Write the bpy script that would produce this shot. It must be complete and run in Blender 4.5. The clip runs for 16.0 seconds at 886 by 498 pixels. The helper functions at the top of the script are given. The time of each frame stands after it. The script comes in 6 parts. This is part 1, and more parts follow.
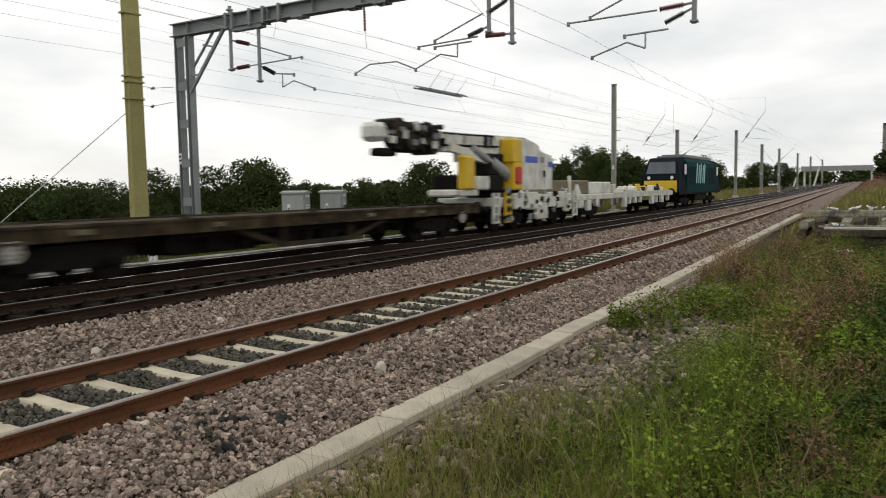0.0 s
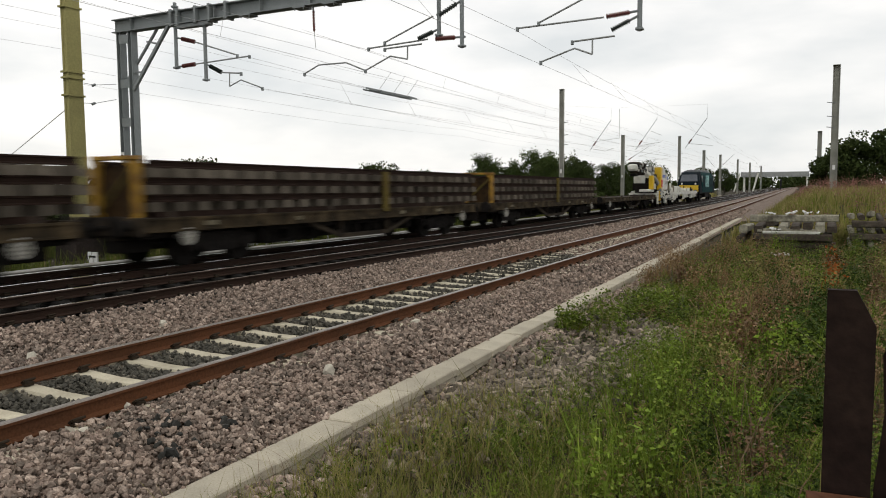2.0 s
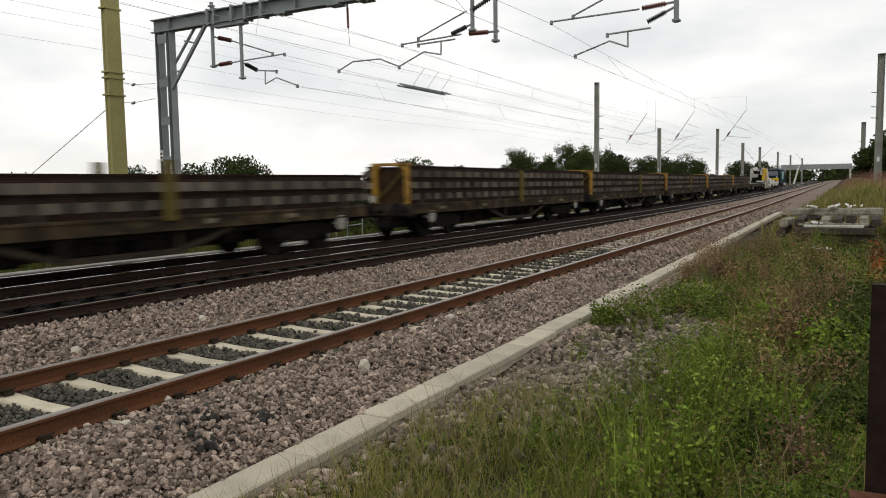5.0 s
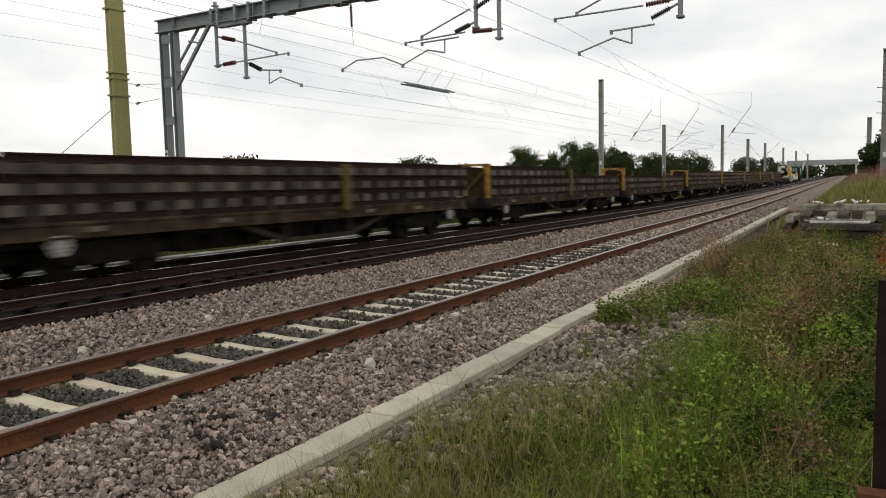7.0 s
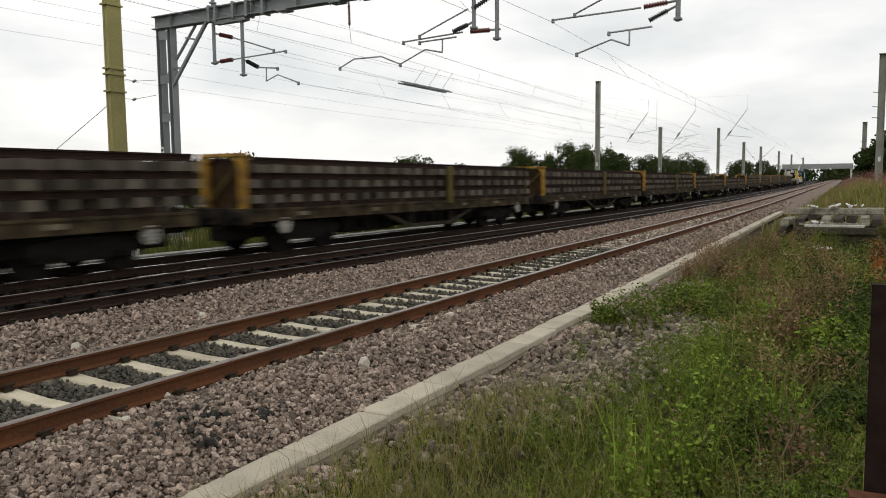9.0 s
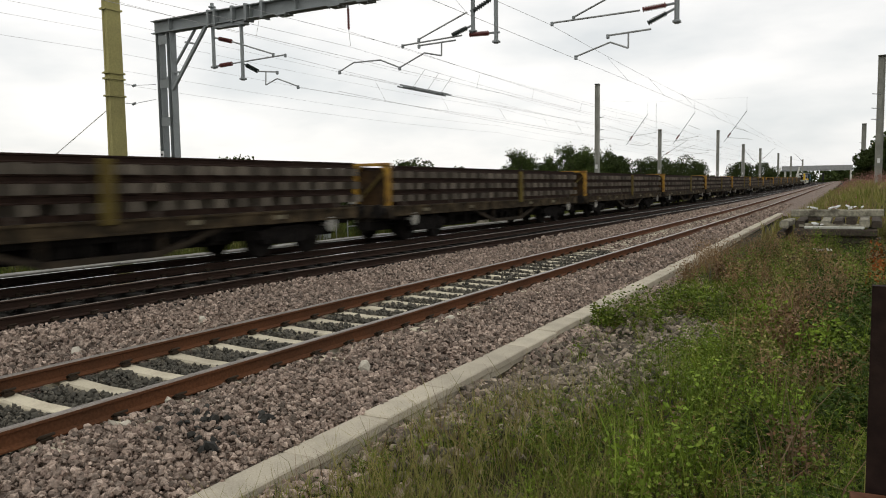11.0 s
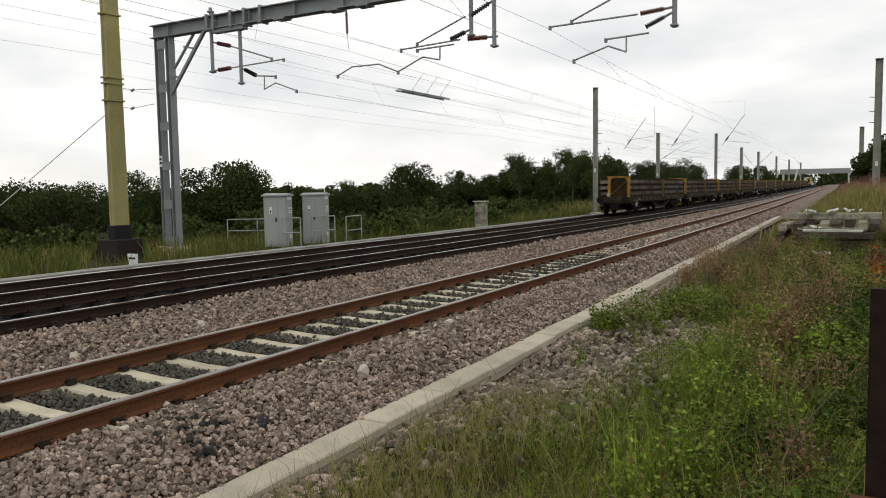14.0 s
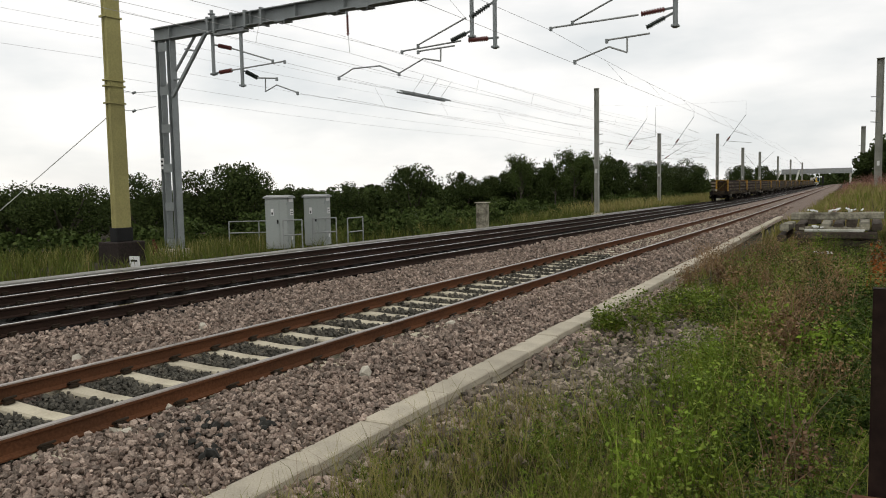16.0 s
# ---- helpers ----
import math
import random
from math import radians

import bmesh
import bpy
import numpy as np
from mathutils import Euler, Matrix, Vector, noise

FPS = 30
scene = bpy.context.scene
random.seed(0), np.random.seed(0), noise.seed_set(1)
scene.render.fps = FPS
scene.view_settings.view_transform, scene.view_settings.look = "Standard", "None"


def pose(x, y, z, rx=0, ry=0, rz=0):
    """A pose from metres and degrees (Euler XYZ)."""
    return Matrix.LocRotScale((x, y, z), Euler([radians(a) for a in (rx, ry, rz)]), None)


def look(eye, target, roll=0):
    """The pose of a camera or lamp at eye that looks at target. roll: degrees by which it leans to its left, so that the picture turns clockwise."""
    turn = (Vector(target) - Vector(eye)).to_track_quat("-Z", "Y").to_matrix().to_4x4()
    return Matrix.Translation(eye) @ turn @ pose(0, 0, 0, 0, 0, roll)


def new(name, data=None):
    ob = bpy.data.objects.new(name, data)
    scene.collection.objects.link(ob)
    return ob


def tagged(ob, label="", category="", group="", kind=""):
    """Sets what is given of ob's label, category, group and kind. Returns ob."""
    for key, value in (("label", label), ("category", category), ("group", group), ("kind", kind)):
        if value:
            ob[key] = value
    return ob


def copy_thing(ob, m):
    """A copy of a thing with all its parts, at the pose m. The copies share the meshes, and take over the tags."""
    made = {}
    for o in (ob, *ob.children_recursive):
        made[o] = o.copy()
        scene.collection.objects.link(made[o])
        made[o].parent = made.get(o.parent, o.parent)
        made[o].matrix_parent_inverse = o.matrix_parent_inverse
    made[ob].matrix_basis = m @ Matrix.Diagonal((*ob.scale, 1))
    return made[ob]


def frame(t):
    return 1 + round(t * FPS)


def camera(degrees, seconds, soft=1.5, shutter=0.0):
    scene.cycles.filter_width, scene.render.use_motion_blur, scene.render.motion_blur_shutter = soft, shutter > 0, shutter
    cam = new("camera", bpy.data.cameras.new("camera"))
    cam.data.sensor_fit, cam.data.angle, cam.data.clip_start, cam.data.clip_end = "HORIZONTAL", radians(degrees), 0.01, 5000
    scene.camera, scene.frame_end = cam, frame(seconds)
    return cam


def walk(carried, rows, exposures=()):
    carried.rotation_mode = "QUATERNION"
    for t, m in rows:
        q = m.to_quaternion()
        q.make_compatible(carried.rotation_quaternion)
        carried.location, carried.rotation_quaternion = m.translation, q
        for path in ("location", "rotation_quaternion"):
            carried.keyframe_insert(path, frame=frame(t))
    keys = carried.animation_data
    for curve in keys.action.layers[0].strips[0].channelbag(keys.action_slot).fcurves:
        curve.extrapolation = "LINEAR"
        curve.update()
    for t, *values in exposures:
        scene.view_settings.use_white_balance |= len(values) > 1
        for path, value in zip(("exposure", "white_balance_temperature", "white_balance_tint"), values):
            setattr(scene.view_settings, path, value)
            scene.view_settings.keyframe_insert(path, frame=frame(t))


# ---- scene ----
import functools
import itertools
import collections

# ------------------------------------------------------------ camera
cam = camera(61.0, 16.0, soft=1.0, shutter=0.5)
walk(cam, [
    (0.0, pose(0, 0, 1.68, 85.230, 0.900, 30.726)),
    (0.5, pose(0, 0, 1.68, 85.228, 1.071, 28.710)),
    (1.0, pose(0, 0, 1.68, 85.449, 0.820, 27.326)),
    (1.5, pose(0, 0, 1.68, 85.440, 0.521, 26.754)),
    (2.0, pose(0, 0, 1.68, 85.366, 0.407, 26.896)),
    (2.5, pose(0, 0, 1.68, 85.372, 0.316, 27.062)),
    (3.0, pose(0, 0, 1.68, 85.319, 0.252, 27.582)),
    (3.5, pose(0, 0, 1.68, 85.260, 0.420, 28.259)),
    (4.0, pose(0, 0, 1.68, 85.174, 0.518, 28.858)),
    (6.5, pose(0, 0, 1.68, 84.938, 1.117, 29.823)),
    (7.0, pose(0, 0, 1.68, 84.914, 1.191, 29.815)),
    (7.5, pose(0, 0, 1.68, 84.830, 1.025, 29.713)),
    (8.0, pose(0, 0, 1.68, 84.817, 0.757, 29.612)),
    (8.5, pose(0, 0, 1.68, 84.827, 0.682, 29.593)),
    (9.0, pose(0, 0, 1.68, 84.888, 0.556, 29.528)),
    (11.5, pose(0, 0, 1.68, 85.166, 0.817, 29.532)),
    (12.0, pose(0, 0, 1.68, 85.198, 0.771, 29.607)),
    (12.5, pose(0, 0, 1.68, 85.233, 0.803, 29.539)),
    (13.0, pose(0, 0, 1.68, 85.290, 0.849, 29.507)),
    (13.5, pose(0, 0, 1.68, 85.346, 0.814, 29.419)),
    (14.0, pose(0, 0, 1.68, 85.413, 0.885, 29.403)),
    (14.5, pose(0, 0, 1.68, 85.475, 0.923, 29.402)),
    (15.0, pose(0, 0, 1.68, 85.502, 0.974, 29.386)),
    (15.5, pose(0, 0, 1.68, 85.520, 1.113, 29.391)),
    (16.0, pose(0, 0, 1.68, 85.514, 1.111, 29.506)),
], exposures=[(0, 0.0, 6750, 11), (16, 0.0, 6750, 11)])

# ------------------------------------------------------------ world and light: bright overcast
world = bpy.data.worlds.new("overcast_sky")
scene.world = world
world.use_nodes = True
wn, wl = world.node_tree.nodes, world.node_tree.links
wn.clear()
sky = wn.new("ShaderNodeTexSky")
sky.sky_type, sky.sun_disc = 'NISHITA', False
sky.sun_elevation, sky.sun_rotation = radians(38), radians(-70)
sky_bg = wn.new("ShaderNodeBackground")
sky_bg.inputs["Strength"].default_value = 0.1
cloud_bg = wn.new("ShaderNodeBackground")
cloud_bg.inputs["Strength"].default_value = 1.1
tc = wn.new("ShaderNodeTexCoord")
mp = wn.new("ShaderNodeMapping")
mp.inputs["Scale"].default_value = (1.6, 1.6, 5.0)
mp.inputs["Location"].default_value = (0.35, 0.2, 0.0)
nz = wn.new("ShaderNodeTexNoise")
nz.inputs["Scale"].default_value, nz.inputs["Detail"].default_value = 2.2, 5.0
nz.inputs["Roughness"].default_value = 0.5
rp = wn.new("ShaderNodeValToRGB")
rp.color_ramp.elements[0].position, rp.color_ramp.elements[0].color = 0.34, (0.70, 0.745, 0.77, 1)
rp.color_ramp.elements[1].position, rp.color_ramp.elements[1].color = 0.62, (0.97, 0.98, 0.98, 1)
mixer = wn.new("ShaderNodeMixShader")
mixer.inputs[0].default_value = 0.93
wout = wn.new("ShaderNodeOutputWorld")
wl.new(tc.outputs["Generated"], mp.inputs["Vector"])
wl.new(mp.outputs["Vector"], nz.inputs["Vector"])
wl.new(nz.outputs["Fac"], rp.inputs["Fac"])
wl.new(rp.outputs["Color"], cloud_bg.inputs["Color"])
wl.new(sky.outputs["Color"], sky_bg.inputs["Color"])
wl.new(sky_bg.outputs[0], mixer.inputs[1])
wl.new(cloud_bg.outputs[0], mixer.inputs[2])
wl.new(mixer.outputs[0], wout.inputs["Surface"])

sun = new("sun", bpy.data.lights.new("sun", 'SUN'))
sun.data.energy, sun.data.angle, sun.data.color = 0.5, radians(20), (1.0, 0.97, 0.92)
sun.matrix_world = look((0, 0, 30), (-12, 20, 0))


# ------------------------------------------------------------ materials
def mat(name, base, rough=0.7, metal=0.0, vary=0.25, grain=30.0, bump=0.2, stain=None, stain_scale=1.5, stain_amount=0.5,
        island=0.0, rand=0.0, second=None, bump_dist=0.01):
    """Procedural surface: base colour with fine grain, broad stains, optional per-piece variation."""
    m = bpy.data.materials.new(name)
    m.use_nodes = True
    n, l = m.node_tree.nodes, m.node_tree.links
    p = n["Principled BSDF"]
    p.inputs["Roughness"].default_value, p.inputs["Metallic"].default_value = rough, metal
    p.inputs["Specular IOR Level"].default_value = 0.12 if rough > 0.65 else 0.4
    co = n.new("ShaderNodeTexCoord")
    fine = n.new("ShaderNodeTexNoise")
    fine.inputs["Scale"].default_value, fine.inputs["Detail"].default_value = grain, 4
    l.new(co.outputs["Object"], fine.inputs["Vector"])
    broad = n.new("ShaderNodeTexNoise")
    broad.inputs["Scale"].default_value, broad.inputs["Detail"].default_value = stain_scale, 5
    l.new(co.outputs["Object"], broad.inputs["Vector"])
    # fine grain lightens and darkens
    rg = n.new("ShaderNodeMapRange")
    rg.inputs["From Min"].default_value, rg.inputs["From Max"].default_value = 0.25, 0.75
    rg.inputs["To Min"].default_value, rg.inputs["To Max"].default_value = 1 - vary, 1 + vary
    l.new(fine.outputs["Fac"], rg.inputs["Value"])
    col = n.new("ShaderNodeMix")
    col.data_type = 'RGBA'
    col.inputs["A"].default_value = (*base, 1)
    col.inputs["B"].default_value = (*(stain or [c * 0.6 for c in base]), 1)
    sr = n.new("ShaderNodeMapRange")
    sr.inputs["From Min"].default_value, sr.inputs["From Max"].default_value = 0.42, 0.68
    sr.inputs["To Min"].default_value, sr.inputs["To Max"].default_value = 0, stain_amount
    l.new(broad.outputs["Fac"], sr.inputs["Value"])
    l.new(sr.outputs["Result"], col.inputs["Factor"])
    last = col.outputs["Result"]
    if second or island or rand:
        src = None
        if island:
            gi = n.new("ShaderNodeNewGeometry")
            src = gi.outputs["Random Per Island"]
        else:
            oi = n.new("ShaderNodeObjectInfo")
            src = oi.outputs["Random"]
        amount = island or rand
        if second:
            ramp = n.new("ShaderNodeValToRGB")
            els = ramp.color_ramp.elements
            while len(els) < len(second):
                els.new(0.5)
            for i, (e, c) in enumerate(zip(els, second)):
                e.position, e.color = i / max(1, len(second) - 1), (*c, 1)
            l.new(src, ramp.inputs["Fac"])
            mx = n.new("ShaderNodeMix")
            mx.data_type = 'RGBA'
            mx.inputs["Factor"].default_value = amount
            l.new(last, mx.inputs["A"])
            l.new(ramp.outputs["Color"], mx.inputs["B"])
            last = mx.outputs["Result"]
        else:
            mr = n.new("ShaderNodeMapRange")
            mr.inputs["To Min"].default_value, mr.inputs["To Max"].default_value = 1 - amount, 1 + amount
            l.new(src, mr.inputs["Value"])
            vm0 = n.new("ShaderNodeVectorMath")
            vm0.operation = 'SCALE'
            l.new(last, vm0.inputs[0])
            l.new(mr.outputs["Result"], vm0.inputs["Scale"])
            last = vm0.outputs["Vector"]
    vm = n.new("ShaderNodeVectorMath")
    vm.operation = 'SCALE'
    l.new(last, vm.inputs[0])
    l.new(rg.outputs["Result"], vm.inputs["Scale"])
    l.new(vm.outputs["Vector"], p.inputs["Base Color"])
    if bump:
        b = n.new("ShaderNodeBump")
        b.inputs["Strength"].default_value, b.inputs["Distance"].default_value = bump, bump_dist
        l.new(fine.outputs["Fac"], b.inputs["Height"])
        l.new(b.outputs["Normal"], p.inputs["Normal"])
    return m


M = {}
# soil colour darkened to deepen the shade between plants
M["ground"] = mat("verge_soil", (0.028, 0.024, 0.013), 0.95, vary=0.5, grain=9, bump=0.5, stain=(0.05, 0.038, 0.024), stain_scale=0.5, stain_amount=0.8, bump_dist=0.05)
M["ballast_bed"] = mat("ballast_bed", (0.2, 0.153, 0.126), 0.95, vary=0.8, grain=22, bump=1.0, stain=(0.15, 0.117, 0.096), stain_scale=0.6, bump_dist=0.04)
M["oily_shaded_bed"] = mat("oily_shaded_ballast_bed", (0.014, 0.0125, 0.011), 0.95, vary=0.6, grain=26, bump=1.0, stain=(0.022, 0.02, 0.018), stain_scale=0.6, bump_dist=0.04)
M["stone"] = mat("granite_ballast", (0.26, 0.203, 0.163), 0.9, vary=0.5, grain=55, bump=0.5, island=0.75, stain=(0.07, 0.064, 0.055), stain_scale=0.8, stain_amount=0.9,
                 second=[(0.035, 0.03, 0.025), (0.36, 0.275, 0.22), (0.13, 0.104, 0.086), (0.5, 0.395, 0.32), (0.24, 0.175, 0.142), (0.075, 0.063, 0.053)])
M["stone_grey"] = mat("grey_spilled_stone", (0.16, 0.145, 0.13), 0.9, vary=0.3, grain=40, bump=0.3, island=0.8,
                      second=[(0.02, 0.017, 0.013), (0.22, 0.178, 0.13), (0.045, 0.037, 0.028), (0.42, 0.345, 0.26), (0.1, 0.08, 0.058)])
M["stone_dark"] = mat("oily_ballast", (0.055, 0.052, 0.048), 0.85, vary=0.3, grain=40, bump=0.3, island=0.7,
                      second=[(0.04, 0.038, 0.03), (0.12, 0.112, 0.088), (0.07, 0.066, 0.052), (0.22, 0.195, 0.152)])
M["stone_black"] = mat("oil_stained_stone", (0.03, 0.029, 0.026), 0.7, vary=0.3, grain=40, bump=0.3, island=0.5, second=[(0.02, 0.02, 0.018), (0.06, 0.058, 0.05)])
M["stone_pale"] = mat("pale_limestone", (0.5, 0.46, 0.38), 0.9, vary=0.15, grain=40, bump=0.3)
M["kerb"] = mat("weathered_concrete", (0.43, 0.385, 0.3), 0.9, vary=0.15, grain=60, bump=0.15, stain=(0.27, 0.245, 0.195), stain_scale=3, rand=0.1)
M["trough"] = mat("grey_trough_concrete", (0.27, 0.265, 0.24), 0.9, vary=0.2, grain=40, bump=0.2, stain=(0.15, 0.145, 0.125), stain_scale=2, rand=0.15)
M["sleeper"] = mat("pale_concrete", (0.54, 0.49, 0.37), 0.9, vary=0.12, grain=50, bump=0.15, stain=(0.27, 0.23, 0.17), stain_scale=2.2, rand=0.15)
M["rust"] = mat("rusty_rail_side", (0.108, 0.044, 0.02), 0.85, vary=0.3, grain=45, bump=0.25, stain=(0.05, 0.026, 0.015), stain_scale=1.2)
M["brown_rust"] = mat("brown_rail_side", (0.03, 0.017, 0.012), 0.9, vary=0.35, grain=45, bump=0.25, stain=(0.014, 0.01, 0.008), stain_scale=1.5)
M["dark_rust"] = mat("oily_rail_side", (0.03, 0.018, 0.014), 0.8, vary=0.3, grain=45, bump=0.25, stain=(0.015, 0.011, 0.01), stain_scale=1.2)
M["railhead"] = mat("worn_rail_head", (0.42, 0.4, 0.37), 0.14, 1.0, vary=0.12, grain=30, bump=0.03)
M["railhead_dull"] = mat("lightly_used_rail_head", (0.25, 0.215, 0.185), 0.32, 0.8, vary=0.25, grain=30, bump=0.05, stain=(0.13, 0.1, 0.075))
M["railhead_dark"] = mat("dull_dark_rail_head", (0.2, 0.17, 0.145), 0.14, 1.0, vary=0.25, grain=30, bump=0.05, stain=(0.1, 0.075, 0.06))
M["clip"] = mat("greasy_clip", (0.035, 0.025, 0.016), 0.7, vary=0.3)
M["galv"] = mat("galvanised_steel", (0.23, 0.25, 0.25), 0.6, 0.2, vary=0.12, grain=25, bump=0.05, stain=(0.17, 0.185, 0.185))
M["galv_light"] = mat("light_galvanised", (0.3, 0.31, 0.3), 0.6, 0.2, vary=0.12, grain=25, bump=0.05)
M["mast"] = mat("grey_mast_steel", (0.31, 0.31, 0.27), 0.7, 0.1, vary=0.15, grain=20, bump=0.05)
M["pole"] = mat("faded_yellow_paint", (0.33, 0.3, 0.125), 0.75, vary=0.14, grain=18, bump=0.08, stain=(0.22, 0.195, 0.09), stain_scale=1.0)
M["porcelain"] = mat("brown_porcelain", (0.13, 0.04, 0.035), 0.3, vary=0.1, bump=0)
M["dark_insulator"] = mat("dark_green_insulator", (0.022, 0.03, 0.026), 0.35, vary=0.1, bump=0)
M["wire"] = mat("dull_copper_wire", (0.42, 0.42, 0.41), 0.6, 0.4, bump=0)
M["cabinet"] = mat("grey_cabinet_paint", (0.3, 0.325, 0.305), 0.6, vary=0.06, grain=20, bump=0.03, stain=(0.25, 0.26, 0.24), stain_scale=1.2)
M["guy"] = mat("pale_stay_cable", (0.6, 0.6, 0.58), 0.6, vary=0.1, bump=0)
M["white"] = mat("white_sign", (0.75, 0.75, 0.73), 0.6, vary=0.05)
M["black"] = mat("black_marking", (0.02, 0.02, 0.02), 0.7, vary=0.1)
M["fence"] = mat("dark_stained_timber", (0.017, 0.0095, 0.0075), 0.85, vary=0.35, grain=28, bump=0.4, stain=(0.03, 0.018, 0.013), stain_scale=6)
M["fence_rail"] = mat("red_brown_timber", (0.13, 0.055, 0.03), 0.85, vary=0.3, grain=30, bump=0.3)
M["oily_sleeper"] = mat("oily_dark_sleeper", (0.013, 0.012, 0.011), 0.95, vary=0.3, grain=22, bump=0.3, stain=(0.024, 0.02, 0.017), stain_scale=3)
M["old_timber"] = mat("lichened_old_sleeper", (0.3, 0.28, 0.215), 0.95, vary=0.4, grain=16, bump=0.6, stain=(0.06, 0.052, 0.04), stain_scale=3, stain_amount=0.85)
M["dark_timber"] = mat("tarred_sleeper", (0.055, 0.044, 0.035), 0.95, vary=0.35, grain=18, bump=0.5, stain=(0.13, 0.11, 0.085), stain_scale=4)
M["plinth"] = mat("dark_brick_plinth", (0.032, 0.025, 0.022), 0.9, vary=0.3, grain=14, bump=0.3)
M["red_pipe"] = mat("red_ducting", (0.1, 0.018, 0.02), 0.7, vary=0.1)
# train
M["wag_frame"] = mat("grimy_wagon_frame", (0.025, 0.02, 0.015), 0.85, vary=0.35, grain=14, bump=0.2, stain=(0.06, 0.045, 0.028), stain_scale=2.4, stain_amount=0.8)
M["wag_sole"] = mat("worn_yellow_solebar", (0.024, 0.018, 0.011), 0.85, vary=0.4, grain=12, bump=0.2, stain=(0.12, 0.085, 0.045), stain_scale=2.2, stain_amount=0.6)
M["under"] = mat("brake_dust_black", (0.011, 0.0095, 0.0085), 0.9, vary=0.4, grain=16, bump=0.2, stain=(0.022, 0.018, 0.015), stain_scale=3)
M["yellow"] = mat("chrome_yellow_paint", (0.36, 0.2, 0.014), 0.65, vary=0.25, grain=14, bump=0.06, stain=(0.1, 0.04, 0.01), stain_scale=3.5, stain_amount=0.8)
M["end_board"] = mat("rusty_end_board", (0.028, 0.018, 0.01), 0.85, vary=0.4, grain=9, bump=0.2, stain=(0.075, 0.038, 0.01), stain_scale=2.5)
M["used_sleeper"] = mat("used_concrete_sleeper", (0.135, 0.115, 0.09), 0.9, vary=0.3, grain=22, bump=0.2, stain=(0.04, 0.034, 0.027), stain_scale=3, rand=0.4)
M["dull_yellow"] = mat("dirty_yellow_paint", (0.11, 0.083, 0.02), 0.75, vary=0.25, grain=14, stain=(0.08, 0.05, 0.02), stain_scale=3)
M["used_rail"] = mat("scrap_rail_rust", (0.024, 0.0135, 0.0095), 0.85, vary=0.3, grain=20, bump=0.1)
M["handwheel"] = mat("white_brake_wheel", (0.36, 0.345, 0.3), 0.6, vary=0.15)
M["wag_pale"] = mat("grimy_pale_panel", (0.17, 0.15, 0.1), 0.8, vary=0.3, stain=(0.12, 0.1, 0.07), stain_scale=4)
M["crane_white"] = mat("crane_white_paint", (0.62, 0.62, 0.56), 0.5, vary=0.1, grain=10, bump=0.04, stain=(0.33, 0.31, 0.25), stain_scale=1.6, stain_amount=0.7)
M["crane_yellow"] = mat("crane_yellow_paint", (0.62, 0.4, 0.015), 0.5, vary=0.1, stain=(0.5, 0.32, 0.03))
M["crane_red"] = mat("red_panel", (0.55, 0.03, 0.03), 0.5, vary=0.1)
M["crane_blue"] = mat("blue_band", (0.04, 0.1, 0.45), 0.5, vary=0.1)
M["loco_blue"] = mat("dark_blue_loco_paint", (0.005, 0.009, 0.013), 0.9, vary=0.15, grain=8, bump=0.02, stain=(0.01, 0.02, 0.025))
M["loco_teal"] = mat("teal_loco_paint", (0.002, 0.034, 0.036), 0.9, vary=0.12, grain=8, bump=0.02)
M["loco_mark"] = mat("pale_teal_marking", (0.25, 0.5, 0.48), 0.45, vary=0.1)
M["loco_grey"] = mat("roof_grey_paint", (0.13, 0.14, 0.14), 0.6, vary=0.2, grain=8)
# grey-blue base carries the sky's reflection in the panes
M["glass"] = mat("cab_glass", (0.09, 0.1, 0.115), 0.08, vary=0.05, bump=0)
M["lamp"] = mat("lens", (0.7, 0.7, 0.65), 0.2, vary=0.02, bump=0)
# plants
def leafmat(name, cols, rough=0.75, spread=0.62):
    return mat(name, cols[0], rough, vary=0.25, grain=3, bump=0, island=spread, second=cols, stain=[c * 0.4 for c in cols[1]], stain_scale=0.9, stain_amount=1.0)


M["oak"] = leafmat("oak_foliage", [(0.03, 0.047, 0.012), (0.05, 0.07, 0.018), (0.038, 0.056, 0.014), (0.075, 0.088, 0.026)], 0.85, 0.5)
M["hedge"] = leafmat("bramble_foliage", [(0.04, 0.064, 0.016), (0.072, 0.1, 0.024), (0.052, 0.08, 0.02), (0.105, 0.122, 0.038)], 0.85, 0.5)
M["bark"] = mat("grey_bark", (0.08, 0.07, 0.055), 0.95, vary=0.3, grain=10, bump=0.6)
M["grass"] = leafmat("rough_grass", [(0.111, 0.154, 0.0143), (0.170, 0.201, 0.0223), (0.223, 0.212, 0.0382), (0.080, 0.119, 0.0119), (0.127, 0.170, 0.0175), (0.318, 0.254, 0.0795)])
M["far_grass"] = leafmat("far_rank_grass", [(0.065, 0.09, 0.014), (0.1, 0.125, 0.022), (0.14, 0.135, 0.035), (0.05, 0.075, 0.012), (0.18, 0.15, 0.06)])
M["dry_grass"] = leafmat("seeding_grass", [(0.27, 0.225, 0.08), (0.17, 0.185, 0.042), (0.34, 0.27, 0.125), (0.14, 0.165, 0.036)])
M["herb"] = leafmat("green_herb", [(0.061, 0.099, 0.0116), (0.143, 0.193, 0.0248), (0.077, 0.119, 0.0149), (0.264, 0.286, 0.0578)])
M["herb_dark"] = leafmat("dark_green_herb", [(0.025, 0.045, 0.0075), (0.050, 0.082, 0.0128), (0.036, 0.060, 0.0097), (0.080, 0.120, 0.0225)])
